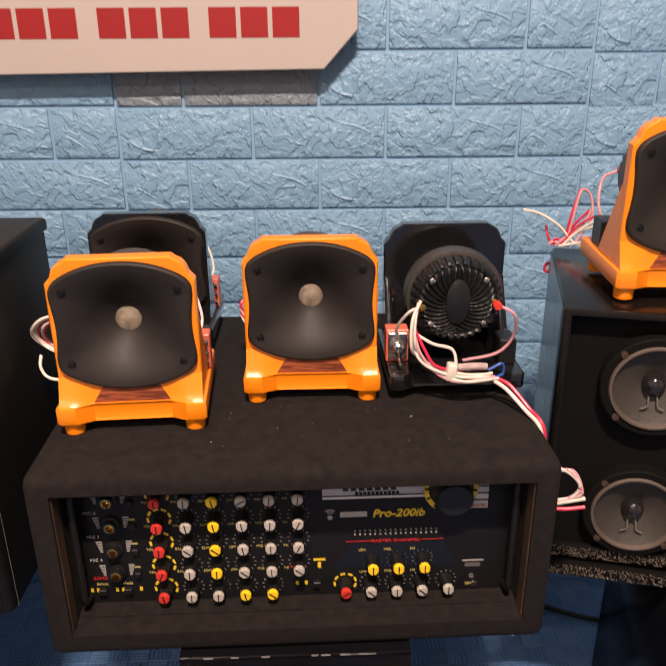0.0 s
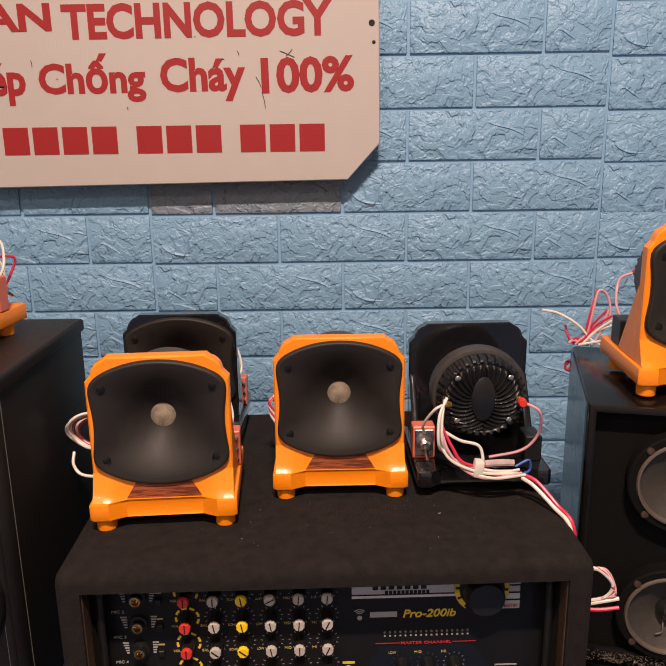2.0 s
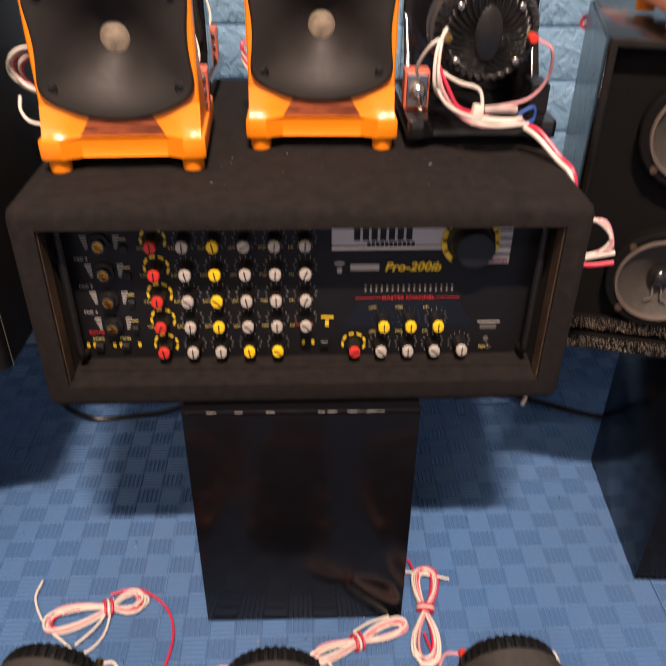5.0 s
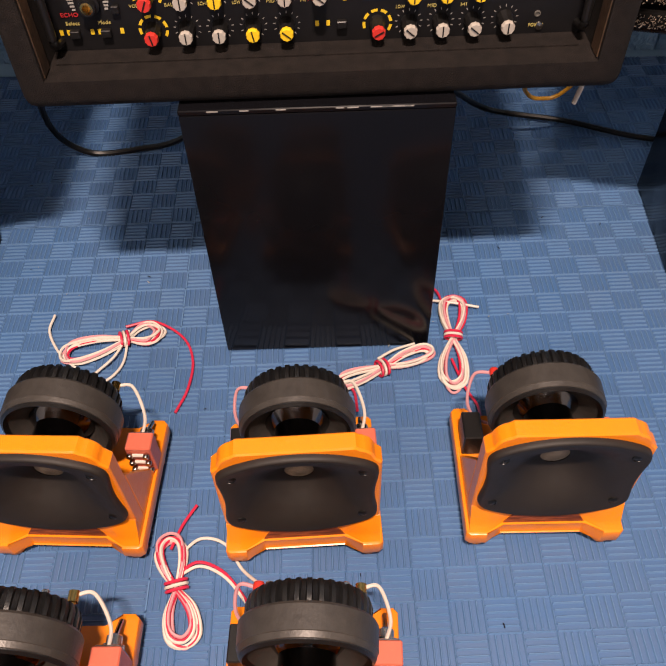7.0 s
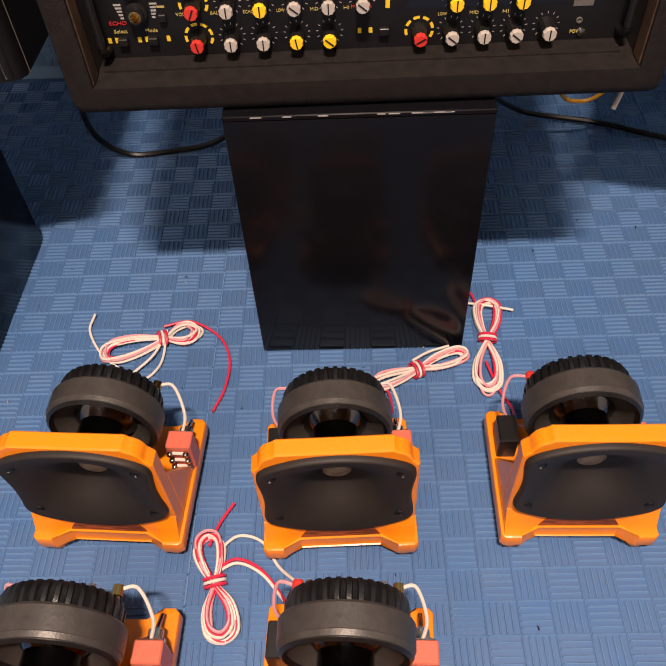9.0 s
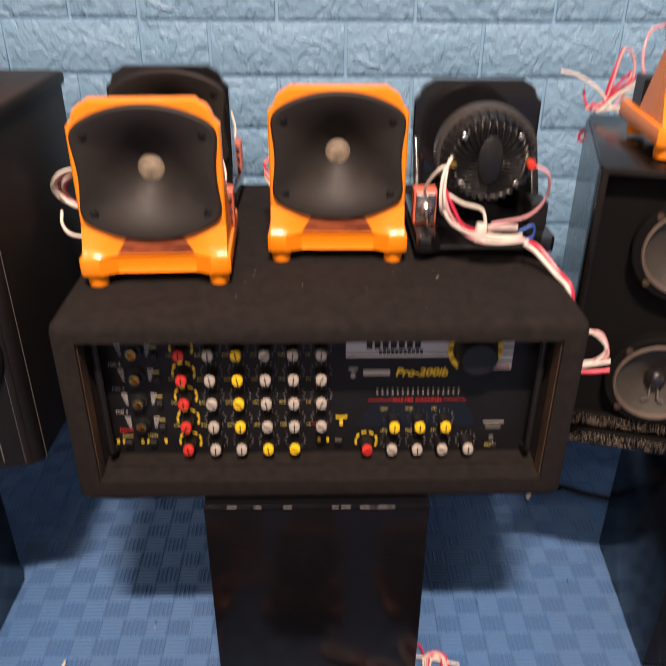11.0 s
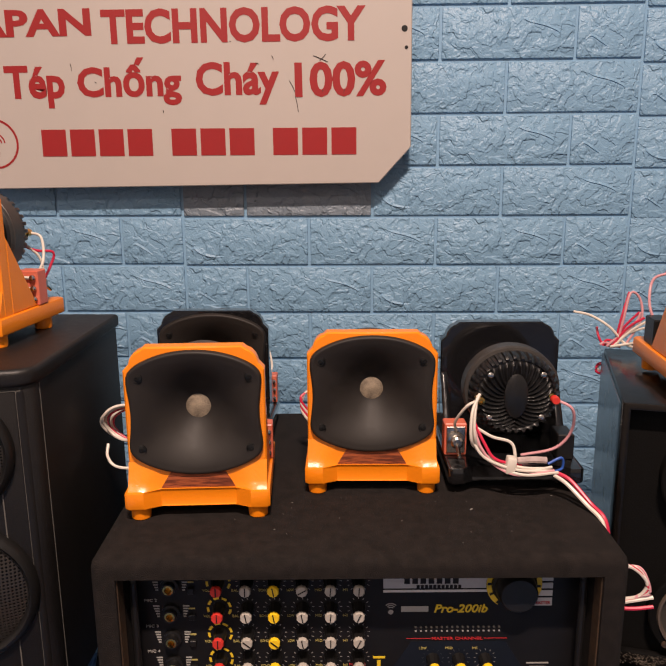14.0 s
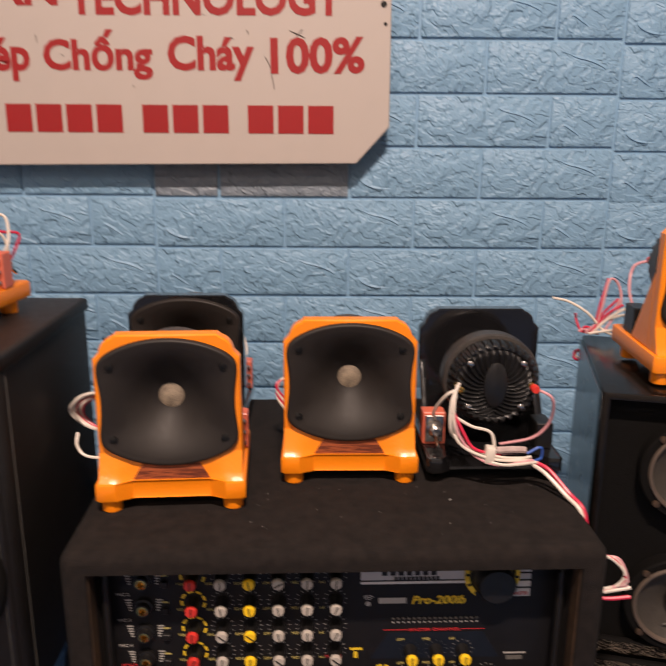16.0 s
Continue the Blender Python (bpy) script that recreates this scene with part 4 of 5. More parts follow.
for x, z in ((0.096, 0.242), (0.096, 0.092)):
    b = part("woofer", lathe([(0.062, 0.0135), (0.062, -0.003), (0.060, -0.0045), (0.052, -0.0045)], 48, caps=False), M_FOAMBLACK, rs, "open cone driver", pose(x, 0.0050, z) @ Matrix.Diagonal((0.87, 1, 0.87, 1)))
    part("surround", lathe([(0.0525, -0.0046), (0.0512, -0.0070), (0.0492, -0.0070), (0.0478, -0.0045), (0.0472, -0.0025)], 48, caps=False), M_SURROUND, b, "dusty pale rubber surround")
    part("cone", lathe([(0.0474, -0.0024), (0.0455, -0.0008), (0.030, 0.005), (0.012, 0.013)], 48, caps=False), M_CONE, b, "grey paper cone")
    part("dust_cap", lathe([(0.0135, 0.0115), (0.0130, 0.006), (0.010, 0.001), (0.005, -0.0015), (0.0001, -0.002)], 28, caps=False), M_DOME, b, "glossy black dust cap")
    for sx in (-1, 1):
        part("lead", tube([(sx * 0.004, 0.010, -0.012), (sx * 0.005, 0.003, -0.018), (sx * 0.006, 0.001, -0.026), (sx * 0.013, 0.0, -0.029)], 0.0011, 6), M_GREYLINE, b)
    for a in (45, 135, 225, 315):
        part("bolt", lathe([(0.0045, -0.0040), (0.0042, -0.0060), (0.0001, -0.0064)], 12, caps=False), M_WORN, b, "", pose(0.0565 * math.cos(radians(a)), 0, 0.0565 * math.sin(radians(a))))
rb = random.Random(8)
for z, y in ((0.0240, 0.0050), (0.0070, -0.0055)):
    part("cloth_strip", box(0.006, RW - 0.006, y, y + 0.011, z, z + 0.0150, 0.004, 2), M_FOAMBLACK, rs, "black cloth strip")
    bm = bmesh.new()
    for k in range(620):
        x, h = rb.uniform(0.008, RW - 0.008), z + rb.uniform(0.0010, 0.0140)
        a, e = rb.uniform(0, math.pi), rb.uniform(0.0006, 0.0016)
        tube([(x, y - 0.0004, h), (x + e * math.cos(a), y - rb.uniform(0.0004, 0.0022), h + e * math.sin(a))], rb.uniform(0.00025, 0.00050), 4, 1, bm, False)
    tagged(part("bristle", bm, M_THREAD, rs, "frayed silvery threads", smooth=0), "frayed silvery threads on the cloth strip", kind="stuff")
rs_box = thing("plinth_box", pose(0.434, 0.663, FLOOR, 0, 0, -2.5), "plain black box under the open-coned loudspeaker", "plinth")
part("body", box(0.0, 0.26, 0.0, 0.217, 0.0, 0.3068, 0.0015, 2), M_GLOSSBOX, rs_box)


# ---------------------------------------------------------------- loose wire and cables
def hank(name, a, b, width, seed, label, tie=0.5, turns=8, z0=0.002, r=0.0016):
    """A folded hank of red and white wire tied in its middle, lying from a to b on the floor."""
    rg = random.Random(seed)
    root = thing(name, pose(0.0011, 0.0019, FLOOR) @ Matrix.Diagonal((0.971, 0.971, 1, 1)), label, "wire")
    a, b = Vector(a), Vector(b)
    d = b - a
    s = Vector((-d.y, d.x, 0)).normalized()
    for k in range(turns):
        w1, w2, h = width * rg.uniform(0.55, 1.05), width * rg.uniform(0.55, 1.05), z0 + 0.0022 * (k % 3)
        e1, e2 = rg.uniform(-0.06, 0.04), rg.uniform(0.94, 1.06)
        j = rg.uniform(-0.002, 0.002)
        pts = []
        for u, v in ((tie, 0.12), (tie * 0.55, 0.75), (e1 + 0.08, 0.8), (e1, 0.0), (e1 + 0.08, -0.8), (tie * 0.55, -0.75), (tie, -0.12)):
            pts.append(a + d * u + s * (v * w1 + j) + Vector((0, 0, h + 0.002 * abs(v))))
        for u, v in ((tie + (1 - tie) * 0.45, 0.75), (e2 - 0.08, 0.8), (e2, 0.0), (e2 - 0.08, -0.8), (tie + (1 - tie) * 0.45, -0.75), (tie, 0.12)):
            pts.append(a + d * u + s * (v * w2 + j) + Vector((0, 0, h + 0.002 * abs(v))))
        part("strand", tube(pts, r, 6, 6), (M_REDW, M_WHITEW, M_PINKW, M_WHITEW)[k % 4], root, ("red strand", "white strand", "pinkish strand", "white strand")[k % 4])
    c = a + d * tie
    for q in (-0.004, 0.0, 0.004):
        pts = [c + d.normalized() * (q + 0.002 * math.sin(t)) + s * (0.010 * math.cos(t)) + Vector((0, 0, 0.006 + 0.006 * math.sin(t))) for t in [i * math.pi / 5 for i in range(11)]]
        part("tie", tube(pts, r, 6, 4), M_REDW if q else M_WHITEW, root)
    return root


def tail(root, pts, material, label="", r=0.0016):
    part("strand", tube(pts, r, 7, 8), material, root, label)


h = hank("wire_hank", (-0.285, 0.612, 0), (-0.178, 0.650, 0), 0.020, 1, "loosely tied hank of red and white wire on the floor", 0.62)
tail(h, [(-0.311, 0.676, 0.004), (-0.312, 0.650, 0.002), (-0.290, 0.615, 0.002), (-0.262, 0.592, 0.002), (-0.235, 0.575, 0.003), (-0.215, 0.60, 0.003), (-0.215, 0.648, 0.006)], M_WHITEW, "loose white end")
tail(h, [(-0.22, 0.655, 0.005), (-0.187, 0.663, 0.004), (-0.150, 0.640, 0.002), (-0.134, 0.605, 0.002), (-0.135, 0.565, 0.002), (-0.145, 0.533, 0.002)], M_REDW, "loose red end")
tail(h, [(-0.245, 0.585, 0.004), (-0.225, 0.61, 0.006), (-0.215, 0.64, 0.008)], M_WHITEW)
h = hank("wire_hank", (0.176, 0.692, 0), (0.163, 0.562, 0), 0.017, 2, "tied figure-eight hank of red and white wire on the floor", 0.45)
tail(h, [(0.15, 0.69, 0.004), (0.175, 0.684, 0.006), (0.206, 0.679, 0.003)], M_WHITEW, "loose white end")
tail(h, [(0.145, 0.715, 0.003), (0.158, 0.703, 0.004), (0.165, 0.66, 0.006)], M_REDW)
tail(h, [(0.165, 0.60, 0.004), (0.176, 0.56, 0.004), (0.186, 0.535, 0.006), (0.182, 0.50, 0.03)], M_REDW)
h = hank("wire_hank", (0.032, 0.565, 0), (0.142, 0.612, 0), 0.011, 3, "knotted hank of red and white wire on the floor", 0.48)
tail(h, [(0.080, 0.600, 0.006), (0.10, 0.613, 0.006), (0.124, 0.624, 0.003)], M_WHITEW, "loose white end")
tail(h, [(0.04, 0.57, 0.004), (0.052, 0.555, 0.006), (0.055, 0.52, 0.02)], M_REDW)
h = hank("wire_hank", (-0.130, 0.386, 0), (-0.104, 0.288, 0), 0.017, 4, "tied hank of red and white wire between the tweeters", 0.48, 9)
tail(h, [(-0.128, 0.375, 0.004), (-0.120, 0.400, 0.003), (-0.108, 0.421, 0.004)], M_REDW, "loose red end")
tail(h, [(-0.118, 0.37, 0.005), (-0.100, 0.386, 0.003), (-0.076, 0.380, 0.003), (-0.058, 0.355, 0.004), (-0.04, 0.335, 0.02)], M_WHITEW)
tail(h, [(-0.118, 0.35, 0.005), (-0.100, 0.362, 0.004), (-0.075, 0.352, 0.004), (-0.052, 0.325, 0.006), (-0.045, 0.31, 0.02)], M_REDW)
tail(h, [(-0.118, 0.348, 0.004), (-0.098, 0.358, 0.004), (-0.073, 0.347, 0.004), (-0.050, 0.321, 0.006)], M_WHITEW)

# wiring on the turned black tweeter
wl = thing("wire_loom", pose(0, 0, 0), "bundle of white and red leads tied behind the black tweeter", "wire")
tail(wl, [(0.151, 0.748, 0.652), (0.142, 0.735, 0.636), (0.141, 0.730, 0.610), (0.148, 0.740, 0.596), (0.166, 0.740, 0.584), (0.195, 0.735, 0.577), (0.225, 0.738, 0.575)], M_WHITEW, "", 0.0016)
tail(wl, [(0.149, 0.748, 0.650), (0.145, 0.737, 0.634), (0.145, 0.732, 0.612), (0.152, 0.740, 0.594), (0.172, 0.740, 0.580), (0.200, 0.734, 0.574), (0.226, 0.737, 0.577)], M_WHITEW, "", 0.0015)
tail(wl, [(0.146, 0.742, 0.616), (0.152, 0.736, 0.599), (0.168, 0.734, 0.579), (0.192, 0.729, 0.571), (0.228, 0.735, 0.574)], M_PINKW, "", 0.0015)
tail(wl, [(0.143, 0.745, 0.62), (0.147, 0.735, 0.600), (0.160, 0.733, 0.586), (0.190, 0.731, 0.576), (0.228, 0.736, 0.573)], M_WHITEW, "", 0.0016)
tail(wl, [(0.146, 0.75, 0.622), (0.156, 0.742, 0.602), (0.168, 0.738, 0.585), (0.195, 0.738, 0.578)], M_REDW, "", 0.0017)
tail(wl, [(0.148, 0.748, 0.616), (0.165, 0.744, 0.607), (0.185, 0.745, 0.600), (0.190, 0.742, 0.582)], M_WHITEW, "", 0.0017)
tail(wl, [(0.150, 0.752, 0.598), (0.166, 0.738, 0.580), (0.195, 0.728, 0.572), (0.232, 0.735, 0.572)], M_WHITEW, "", 0.0016)
part("cable_tie", box(-0.005, 0.005, -0.006, 0.006, -0.009, 0.009, 0.002, 2), M_WHITEW, wl, "white cable tie", pose(0.183, 0.735, 0.580, 0, 8, 0))
part("heatshrink", tube([(0.190, 0.737, 0.584), (0.206, 0.737, 0.585), (0.220, 0.738, 0.584)], 0.0036, 8), M_CLEAR, wl, "clear heat-shrink sleeve")
tail(wl, [(0.222, 0.738, 0.580), (0.236, 0.740, 0.586), (0.238, 0.742, 0.574), (0.228, 0.738, 0.571)], mat("blue_wire_sheath", (0.03, 0.10, 0.42), 0.4), "blue loop", 0.0013)
tail(wl, [(0.228, 0.735, 0.569), (0.240, 0.728, 0.562), (0.256, 0.710, 0.5475), (0.2665, 0.694, 0.538), (0.269, 0.690, 0.515), (0.269, 0.688, 0.47)], M_WHITEW, "", 0.0021)
tail(wl, [(0.231, 0.737, 0.571), (0.244, 0.731, 0.565), (0.260, 0.713, 0.5485), (0.270, 0.697, 0.539), (0.273, 0.691, 0.515), (0.273, 0.688, 0.47)], M_REDW, "", 0.0021)
lw = thing("wire_loop", pose(0, 0, 0), "loops of red and white wire beside the amplifier", "wire")
for k in range(4):
    tail(lw, [(0.268, 0.66, 0.512 - 0.002 * k), (0.285 + 0.002 * k, 0.655, 0.511), (0.298 + 0.001 * k, 0.652, 0.497 - 0.003 * k), (0.292, 0.654, 0.482), (0.272, 0.66, 0.474 - 0.002 * k)], (M_WHITEW, M_REDW, M_WHITEW, M_PINKW)[k], "", 0.0018)
tail(lw, [(0.272, 0.66, 0.470), (0.285, 0.655, 0.476), (0.305, 0.652, 0.482)], M_WHITEW, "", 0.0019)
tail(lw, [(0.272, 0.66, 0.466), (0.288, 0.655, 0.468), (0.306, 0.652, 0.472)], M_REDW, "", 0.0019)
lw = thing("wire_loop", pose(0, 0, 0), "coiled red and white wire hanging behind the orange tweeter", "wire")
for k in range(6):
    c = Vector((-0.236 + 0.003 * (k % 3), 0.79 + 0.004 * k, 0.604 - 0.002 * k))
    tail(lw, [c + Vector((0.03 * (0.65 + 0.08 * (k % 4)) * math.cos(t), 0.006 * math.sin(2 * t), 0.020 * math.sin(t))) for t in [i * math.pi / 5 for i in range(11)]], (M_WHITEW, M_WHITEW, M_REDW)[k % 3], "", 0.0016)
tail(lw, [(-0.256, 0.80, 0.575), (-0.254, 0.79, 0.563), (-0.240, 0.785, 0.553), (-0.20, 0.79, 0.551)], M_WHITEW, "", 0.0017)
lw = thing("wire_loop", pose(0, 0, 0), "small coil of red and white wire behind an orange tweeter", "wire")
for k in range(4):
    tail(lw, [(-0.030 + 0.003 * k, 0.845 + 0.003 * k, 0.585), (-0.040, 0.85, 0.60 + 0.003 * k), (-0.036, 0.855, 0.618), (-0.02, 0.86, 0.622)], (M_WHITEW, M_REDW, M_WHITEW, M_REDW)[k], "", 0.0016)
lw = thing("wire_loop", pose(0, 0, 0), "springy red and white wire ends on the old loudspeaker", "wire")
tail(lw, [(0.300, 0.95, 0.697), (0.320, 0.945, 0.693), (0.342, 0.935, 0.680), (0.358, 0.930, 0.662), (0.372, 0.925, 0.655)], M_WHITEW, "", 0.0017)
tail(lw, [(0.352, 0.935, 0.656), (0.358, 0.935, 0.690), (0.366, 0.940, 0.722), (0.378, 0.940, 0.715), (0.380, 0.935, 0.690), (0.362, 0.93, 0.660)], M_PINKW, "", 0.0016)
tail(lw, [(0.350, 0.937, 0.656), (0.356, 0.937, 0.692), (0.365, 0.942, 0.7235)], M_REDW, "", 0.0014)
tail(lw, [(0.345, 0.93, 0.655), (0.365, 0.93, 0.675), (0.385, 0.925, 0.690), (0.400, 0.92, 0.694)], M_WHITEW, "", 0.0017)
tail(lw, [(0.345, 0.932, 0.656), (0.362, 0.93, 0.680), (0.380, 0.925, 0.694)], M_REDW, "", 0.0016)
tail(lw, [(0.342, 0.93, 0.656), (0.370, 0.925, 0.662), (0.395, 0.91, 0.672)], M_WHITEW, "", 0.0017)
tail(lw, [(0.332, 0.955, 0.676), (0.334, 0.950, 0.664), (0.340, 0.945, 0.655), (0.355, 0.93, 0.656)], M_REDW, "", 0.0016)
tail(lw, [(0.352, 0.962, 0.627), (0.341, 0.966, 0.623), (0.340, 0.966, 0.613), (0.352, 0.962, 0.610)], M_REDW, "", 0.0017)
tail(lw, [(0.352, 0.964, 0.625), (0.343, 0.968, 0.621), (0.343, 0.968, 0.615), (0.352, 0.964, 0.612)], M_WHITEW, "", 0.0014)
tail(lw, [(0.346, 0.932, 0.655), (0.356, 0.932, 0.668), (0.370, 0.930, 0.676), (0.384, 0.926, 0.681), (0.397, 0.92, 0.683)], M_WHITEW, "", 0.0016)
tail(lw, [(0.340, 0.935, 0.655), (0.346, 0.934, 0.662), (0.358, 0.932, 0.672), (0.372, 0.930, 0.688), (0.377, 0.930, 0.700)], M_PINKW, "", 0.0017)
tail(lw, [(0.348, 0.938, 0.655), (0.354, 0.938, 0.664), (0.360, 0.936, 0.680), (0.376, 0.932, 0.700)], M_REDW, "", 0.0016)
tail(lw, [(0.336, 0.94, 0.655), (0.341, 0.94, 0.662), (0.350, 0.938, 0.660), (0.356, 0.936, 0.656)], M_REDW, "", 0.0017)
tail(lw, [(0.333, 0.94, 0.656), (0.338, 0.94, 0.659), (0.346, 0.938, 0.657), (0.352, 0.936, 0.655)], M_PINKW, "", 0.0017)
lw = thing("wire_loop", pose(0, 0, 0), "kinked red and white leads behind a tweeter", "wire")
tail(lw, [(-0.375, 0.868, 0.800), (-0.352, 0.875, 0.786), (-0.334, 0.885, 0.782), (-0.338, 0.882, 0.765), (-0.350, 0.865, 0.735)], M_REDW, "", 0.0016)
tail(lw, [(-0.372, 0.868, 0.802), (-0.360, 0.872, 0.792), (-0.347, 0.876, 0.778), (-0.344, 0.875, 0.757), (-0.350, 0.862, 0.738)], M_WHITEW, "", 0.0016)

cb = thing("power_cable", pose(0.0011, 0.0019, FLOOR) @ Matrix.Diagonal((0.971, 0.971, 1, 1)), "black power cable drooping below the amplifier", "cable")
tail(cb, [(-0.30, 0.93, 0.340), (-0.345, 0.95, 0.20), (-0.370, 0.975, 0.07), (-0.335, 0.995, 0.006), (-0.26, 1.0, 0.006), (-0.19, 0.99, 0.03), (-0.10, 0.95, 0.12), (-0.08, 0.93, 0.20)], M_BLACKPL, "", 0.0045)
cb = thing("power_cable", pose(0.0011, 0.0019, FLOOR) @ Matrix.Diagonal((0.971, 0.971, 1, 1)), "black cable trailing along the floor from the plinth", "cable")
tail(cb, [(0.15, 0.93, 0.15), (0.20, 1.0, 0.09), (0.27, 1.06, 0.02), (0.38, 1.05, 0.006), (0.5, 1.0, 0.006), (0.66, 0.98, 0.006)], M_BLACKPL, "", 0.0042)
cb = thing("wire_loop", pose(0, 0, 0), "amber wire drooping below the amplifier", "wire")
tail(cb, [(0.235, 0.90, 0.342), (0.262, 0.90, 0.20), (0.285, 0.95, 0.125), (0.31, 0.96, 0.105), (0.345, 0.96, 0.12), (0.40, 0.95, 0.22), (0.43, 0.94, 0.30)], M_YELWIRE, "", 0.0028)
cb = thing("wire_loop", pose(0, 0, 0), "white wire end hanging below the amplifier", "wire")
tail(cb, [(0.272, 0.72, 0.336), (0.268, 0.70, 0.318), (0.262, 0.685, 0.300), (0.257, 0.68, 0.285)], M_WHITEW, "", 0.0024)

# ---------------------------------------------------------------- lint and scuffs
def flecks(name, spots, material, label, category):
    bm = bmesh.new()
    for x, y, z, size, a in spots:
        c, q = math.cos(a) * size, math.sin(a) * size
        tube([(x - c, y - q, z), (x, y, z + size * 0.3), (x + c, y + q, z)], size * 0.28, 4, 2, bm)
    ob = part(name, bm, material, None)
    return tagged(ob, label, category, kind="stuff")


rl = random.Random(21)
flecks("floor_lint", [(rl.uniform(-0.4, 0.42), rl.uniform(0.28, 1.05), FLOOR + 0.0006, rl.choice((0.0008, 0.001, 0.0012, 0.0022)), rl.uniform(0, 3)) for _ in range(46)], M_PALEPRINT, "pale specks of lint scattered on the foam floor", "lint")
flecks("floor_grit", [(rl.uniform(-0.4, 0.42), rl.uniform(0.28, 1.05), FLOOR + 0.0004, rl.choice((0.0009, 0.0014, 0.002)), rl.uniform(0, 3)) for _ in range(40)], M_BLACKPL, "dark grit scattered on the foam floor", "grit")
flecks("felt_lint", [(0.141, 0.712, AMP_TOP + 0.0004, 0.0016, 0.6)] + [(rl.uniform(-0.2, 0.25), rl.uniform(0.635, 0.78), AMP_TOP + 0.0002, rl.choice((0.0004, 0.0005, 0.0007)), rl.uniform(0, 3)) for _ in range(34)], M_PALEPRINT, "small specks of lint on the amplifier's felt", "lint")
for k in range(9):
    x0 = rl.uniform(-0.105, 0.085)
    part("scuff", box(x0, x0 + rl.uniform(0.004, 0.022), -0.0008, -0.0004, 0.3148, 0.3156), M_PALEPRINT, ped, "chipped pale edge", smooth=0)

# ---------------------------------------------------------------- foam bricks on the wall
def crease(bm, pts, w, h, steps=5):
    """A pressed crease: a low ridge, steep below and gentle above, tapering to both ends."""
    line = spline([(x, -0.0014, z) for x, z in pts], steps)
    rows_v = []
    for i, p in enumerate(line):
        d = (line[min(i + 1, len(line) - 1)] - line[max(i - 1, 0)]).normalized()
        up = Vector((-d.z, 0, d.x))
        if up.z < 0:
            up = -up
        k = math.sin(math.pi * (i + 0.3) / (len(line) - 0.4)) ** 0.6
        rows_v.append([bm.verts.new(p + up * w * 1.3 * k), bm.verts.new(p + Vector((0, -h * k, 0))), bm.verts.new(p - up * w * 0.45 * k)])
    for p, q in zip(rows_v, rows_v[1:]):
        for i in range(2):
            bm.faces.new((p[i], p[i + 1], q[i + 1], q[i]))


CREASES = {"slash": (((0.60, 0.78), (0.66, 0.70), (0.78, 0.62), (0.88, 0.50), (0.89, 0.40)), ((0.06, 0.70), (0.09, 0.50), (0.07, 0.28), (0.14, 0.20)), ((0.18, 0.24), (0.28, 0.30), (0.38, 0.25), (0.46, 0.46), (0.55, 0.48)), ((0.54, 0.13), (0.62, 0.20), (0.74, 0.17), (0.84, 0.24), (0.92, 0.33))),
           "curve": (((0.07, 0.52), (0.07, 0.36), (0.14, 0.22), (0.24, 0.16), (0.32, 0.17)), ((0.34, 0.13), (0.45, 0.20), (0.54, 0.26), (0.60, 0.14)), ((0.62, 0.62), (0.67, 0.45), (0.66, 0.28), (0.72, 0.18)), ((0.74, 0.12), (0.84, 0.22), (0.92, 0.16), (0.95, 0.34)), ((0.10, 0.72), (0.20, 0.80), (0.34, 0.62))),
           "short": (((0.10, 0.30), (0.20, 0.42), (0.36, 0.30), (0.48, 0.20)), ((0.55, 0.18), (0.70, 0.14), (0.84, 0.26), (0.88, 0.52)), ((0.22, 0.72), (0.36, 0.60), (0.52, 0.66), (0.62, 0.52)))}


def brick_mesh(w, h, k, material, kind):
    bm = box(-w / 2, w / 2, -0.0016, 0.0030, -h / 2, h / 2, 0.0012, 2)
    for n, line in enumerate(CREASES[kind]):
        crease(bm, [((x - 0.5) * w, (z - 0.5) * h) for x, z in line], 0.0030, 0.0017 if n == 0 else 0.0011)
    for v in bm.verts:
        v.co.x += 7.0 * k
        v.co.z += 3.0 * k
    finish(bm, 60)
    me = bpy.data.meshes.new("brick")
    bm.to_mesh(me)
    bm.free()
    me.materials.append(material)
    return me


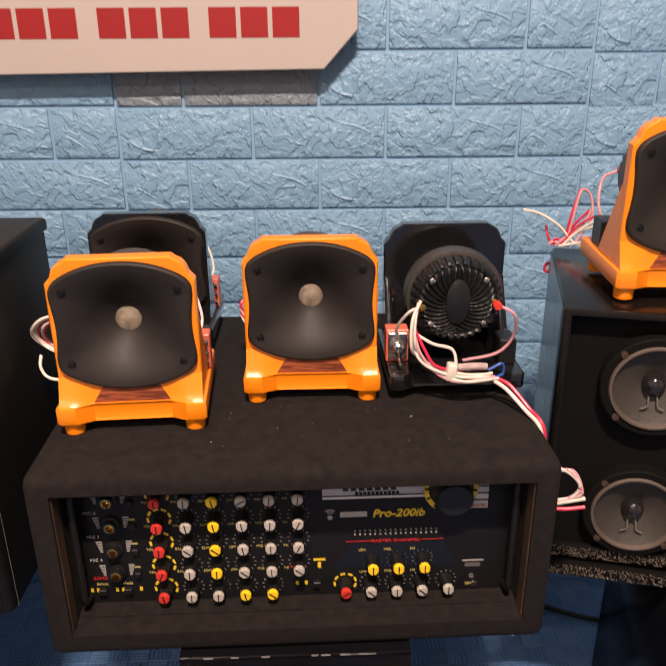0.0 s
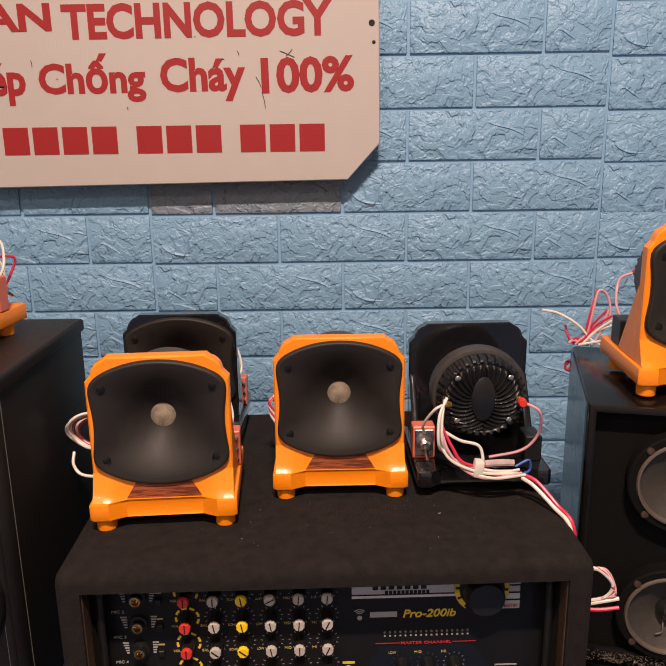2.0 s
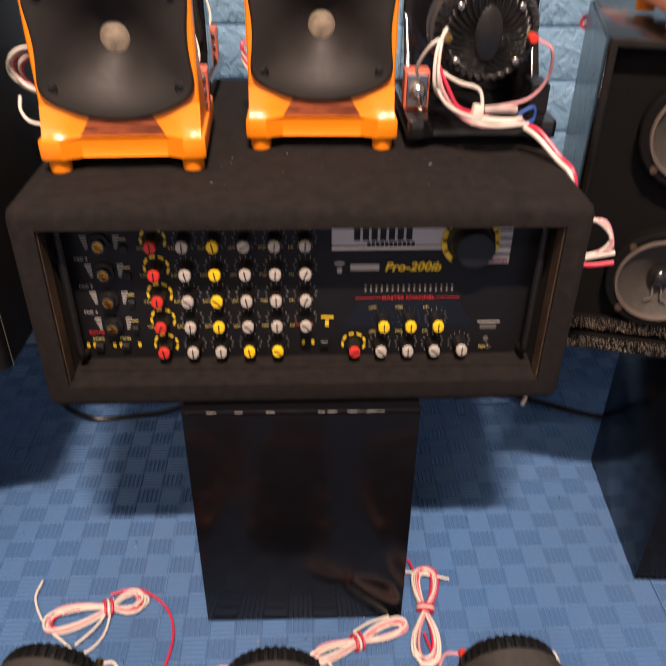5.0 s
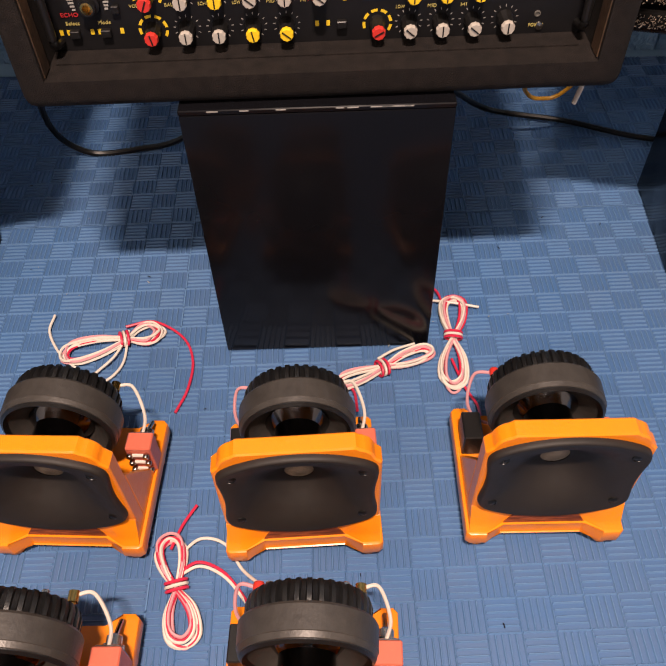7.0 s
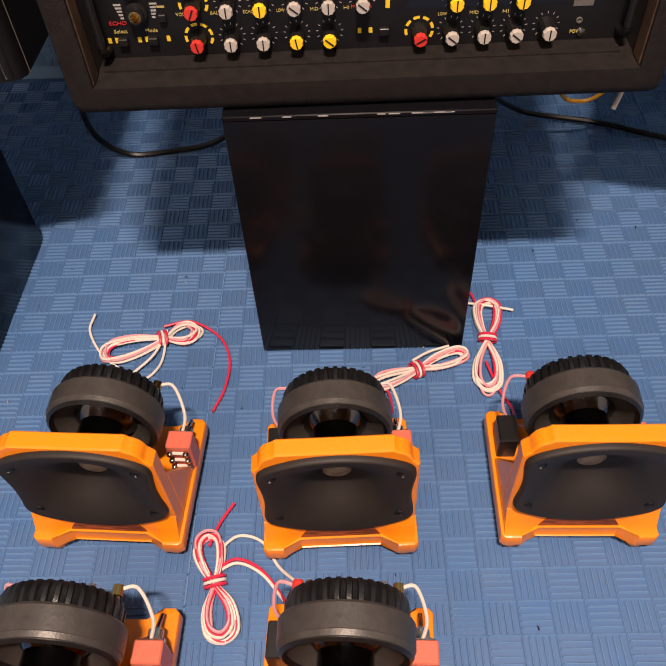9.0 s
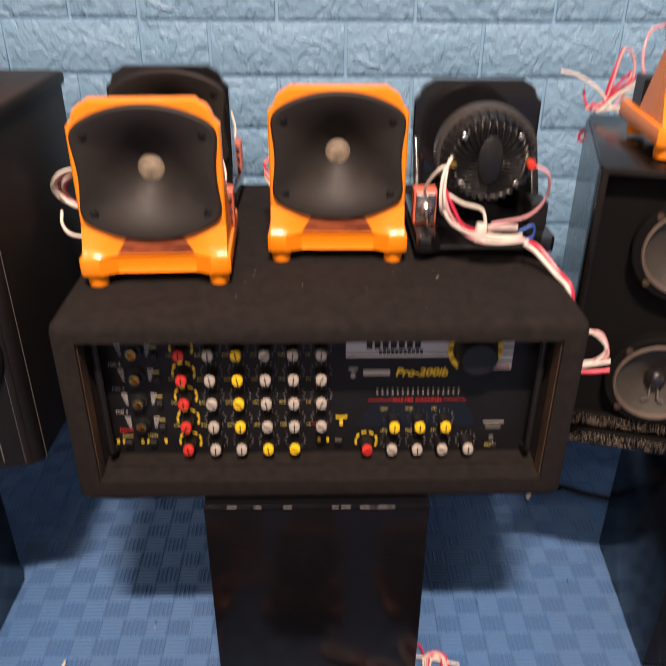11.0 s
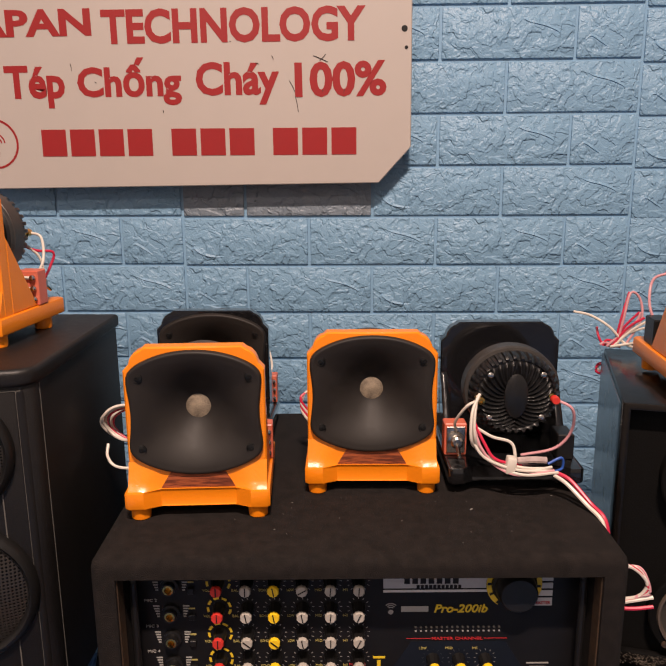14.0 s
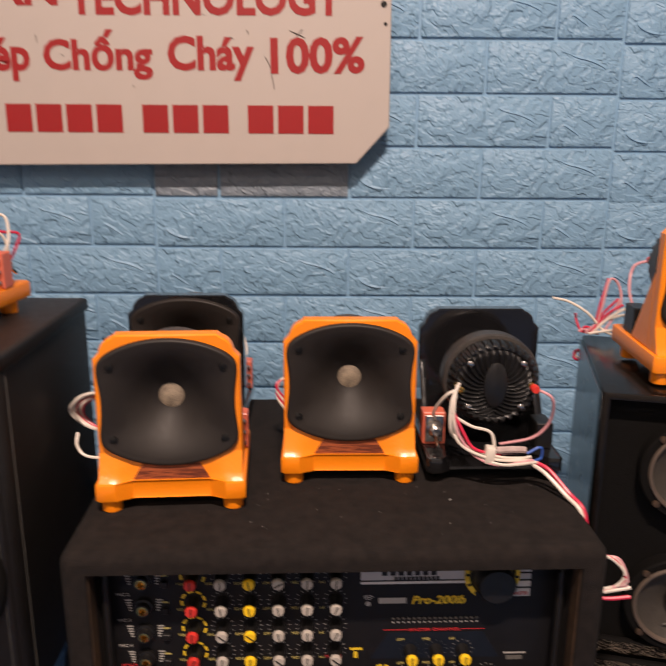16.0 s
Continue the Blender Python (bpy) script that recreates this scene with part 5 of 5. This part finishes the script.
ROW = 0.077
meshes = {}
rg = random.Random(9)
for row in range(-10, 9):
    for panel_no in range(-1, 3):
        left = -0.25 + 0.7 * (panel_no - 0)
        odd = row % 2
        edges = [0.0, 0.2, 0.4, 0.6, 0.7] if odd else [0.0, 0.1, 0.3, 0.5, 0.7]
        drop = (-0.006 if row >= 0 else 0.0015) if panel_no >= 1 else (0.002 if panel_no < 0 else 0.0)
        for i, (e0, e1) in enumerate(zip(edges, edges[1:])):
            cx, cz = left + (e0 + e1) / 2, 0.798 + (row + 0.5) * ROW + drop
            if abs(cx) > 1.0:
                continue
            grey = row == 0 and panel_no == 0 and i < 2
            key = (round(e1 - e0, 2), (i + 2 * odd) % 4, grey)
            if key not in meshes:
                kind = "short" if key[0] < 0.15 else "slash" if (i % 2 == 0) == bool(odd) else "curve"
                meshes[key] = brick_mesh(key[0] - 0.0046, ROW - 0.0046, key[1], M_GREY if grey else M_BRICK, kind)
            o = new("brick", meshes[key])
            o.parent = wall_north
            o.location = (cx - 7.0 * key[1], WALL + rg.uniform(-0.0006, 0.0006), cz - 3.0 * key[1])


# ---------------------------------------------------------------- ribbed foam floor mats
def mat_mesh(rows_n):
    """One floor mat: a slab with squares of raised ribs, turned by a right angle from square to square."""
    v, f = [], []

    def block(x0, x1, y0, y1, z0, z1, c):
        n = len(v)
        v.extend([(x0, y0, z0), (x1, y0, z0), (x1, y1, z0), (x0, y1, z0), (x0 + c, y0 + c, z1), (x1 - c, y0 + c, z1), (x1 - c, y1 - c, z1), (x0 + c, y1 - c, z1)])
        f.extend([(n + 4, n + 5, n + 6, n + 7), (n, n + 1, n + 5, n + 4), (n + 1, n + 2, n + 6, n + 5), (n + 2, n + 3, n + 7, n + 6), (n + 3, n, n + 4, n + 7)])

    s = 0.604 / 20
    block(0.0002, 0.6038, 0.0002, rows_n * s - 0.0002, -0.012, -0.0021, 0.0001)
    for i in range(20):
        for j in range(rows_n):
            x, y = i * s, j * s
            block(x + 0.0003, x + s - 0.0003, y - 0.0010 if j else 0.0004, y + 0.0010, -0.0022, 0.0, 0.0009)
            block(x - 0.0010 if i else 0.0004, x + 0.0010, y + 0.0003, y + s - 0.0003, -0.0022, 0.0, 0.0009)
            for k in range(1, 5):
                c = k * s / 5
                if (i + j) % 2:
                    block(x + c - 0.0011, x + c + 0.0011, y + 0.0012, y + s - 0.0012, -0.0022, 0.0, 0.0009)
                else:
                    block(x + 0.0012, x + s - 0.0012, y + c - 0.0011, y + c + 0.0011, -0.0022, 0.0, 0.0009)
    me = bpy.data.meshes.new("foam_mat")
    me.from_pydata(v, [], f)
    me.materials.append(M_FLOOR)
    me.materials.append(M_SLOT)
    # Slot floor takes the darker blue standing in for shade between the ribs.
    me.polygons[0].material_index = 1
    return me


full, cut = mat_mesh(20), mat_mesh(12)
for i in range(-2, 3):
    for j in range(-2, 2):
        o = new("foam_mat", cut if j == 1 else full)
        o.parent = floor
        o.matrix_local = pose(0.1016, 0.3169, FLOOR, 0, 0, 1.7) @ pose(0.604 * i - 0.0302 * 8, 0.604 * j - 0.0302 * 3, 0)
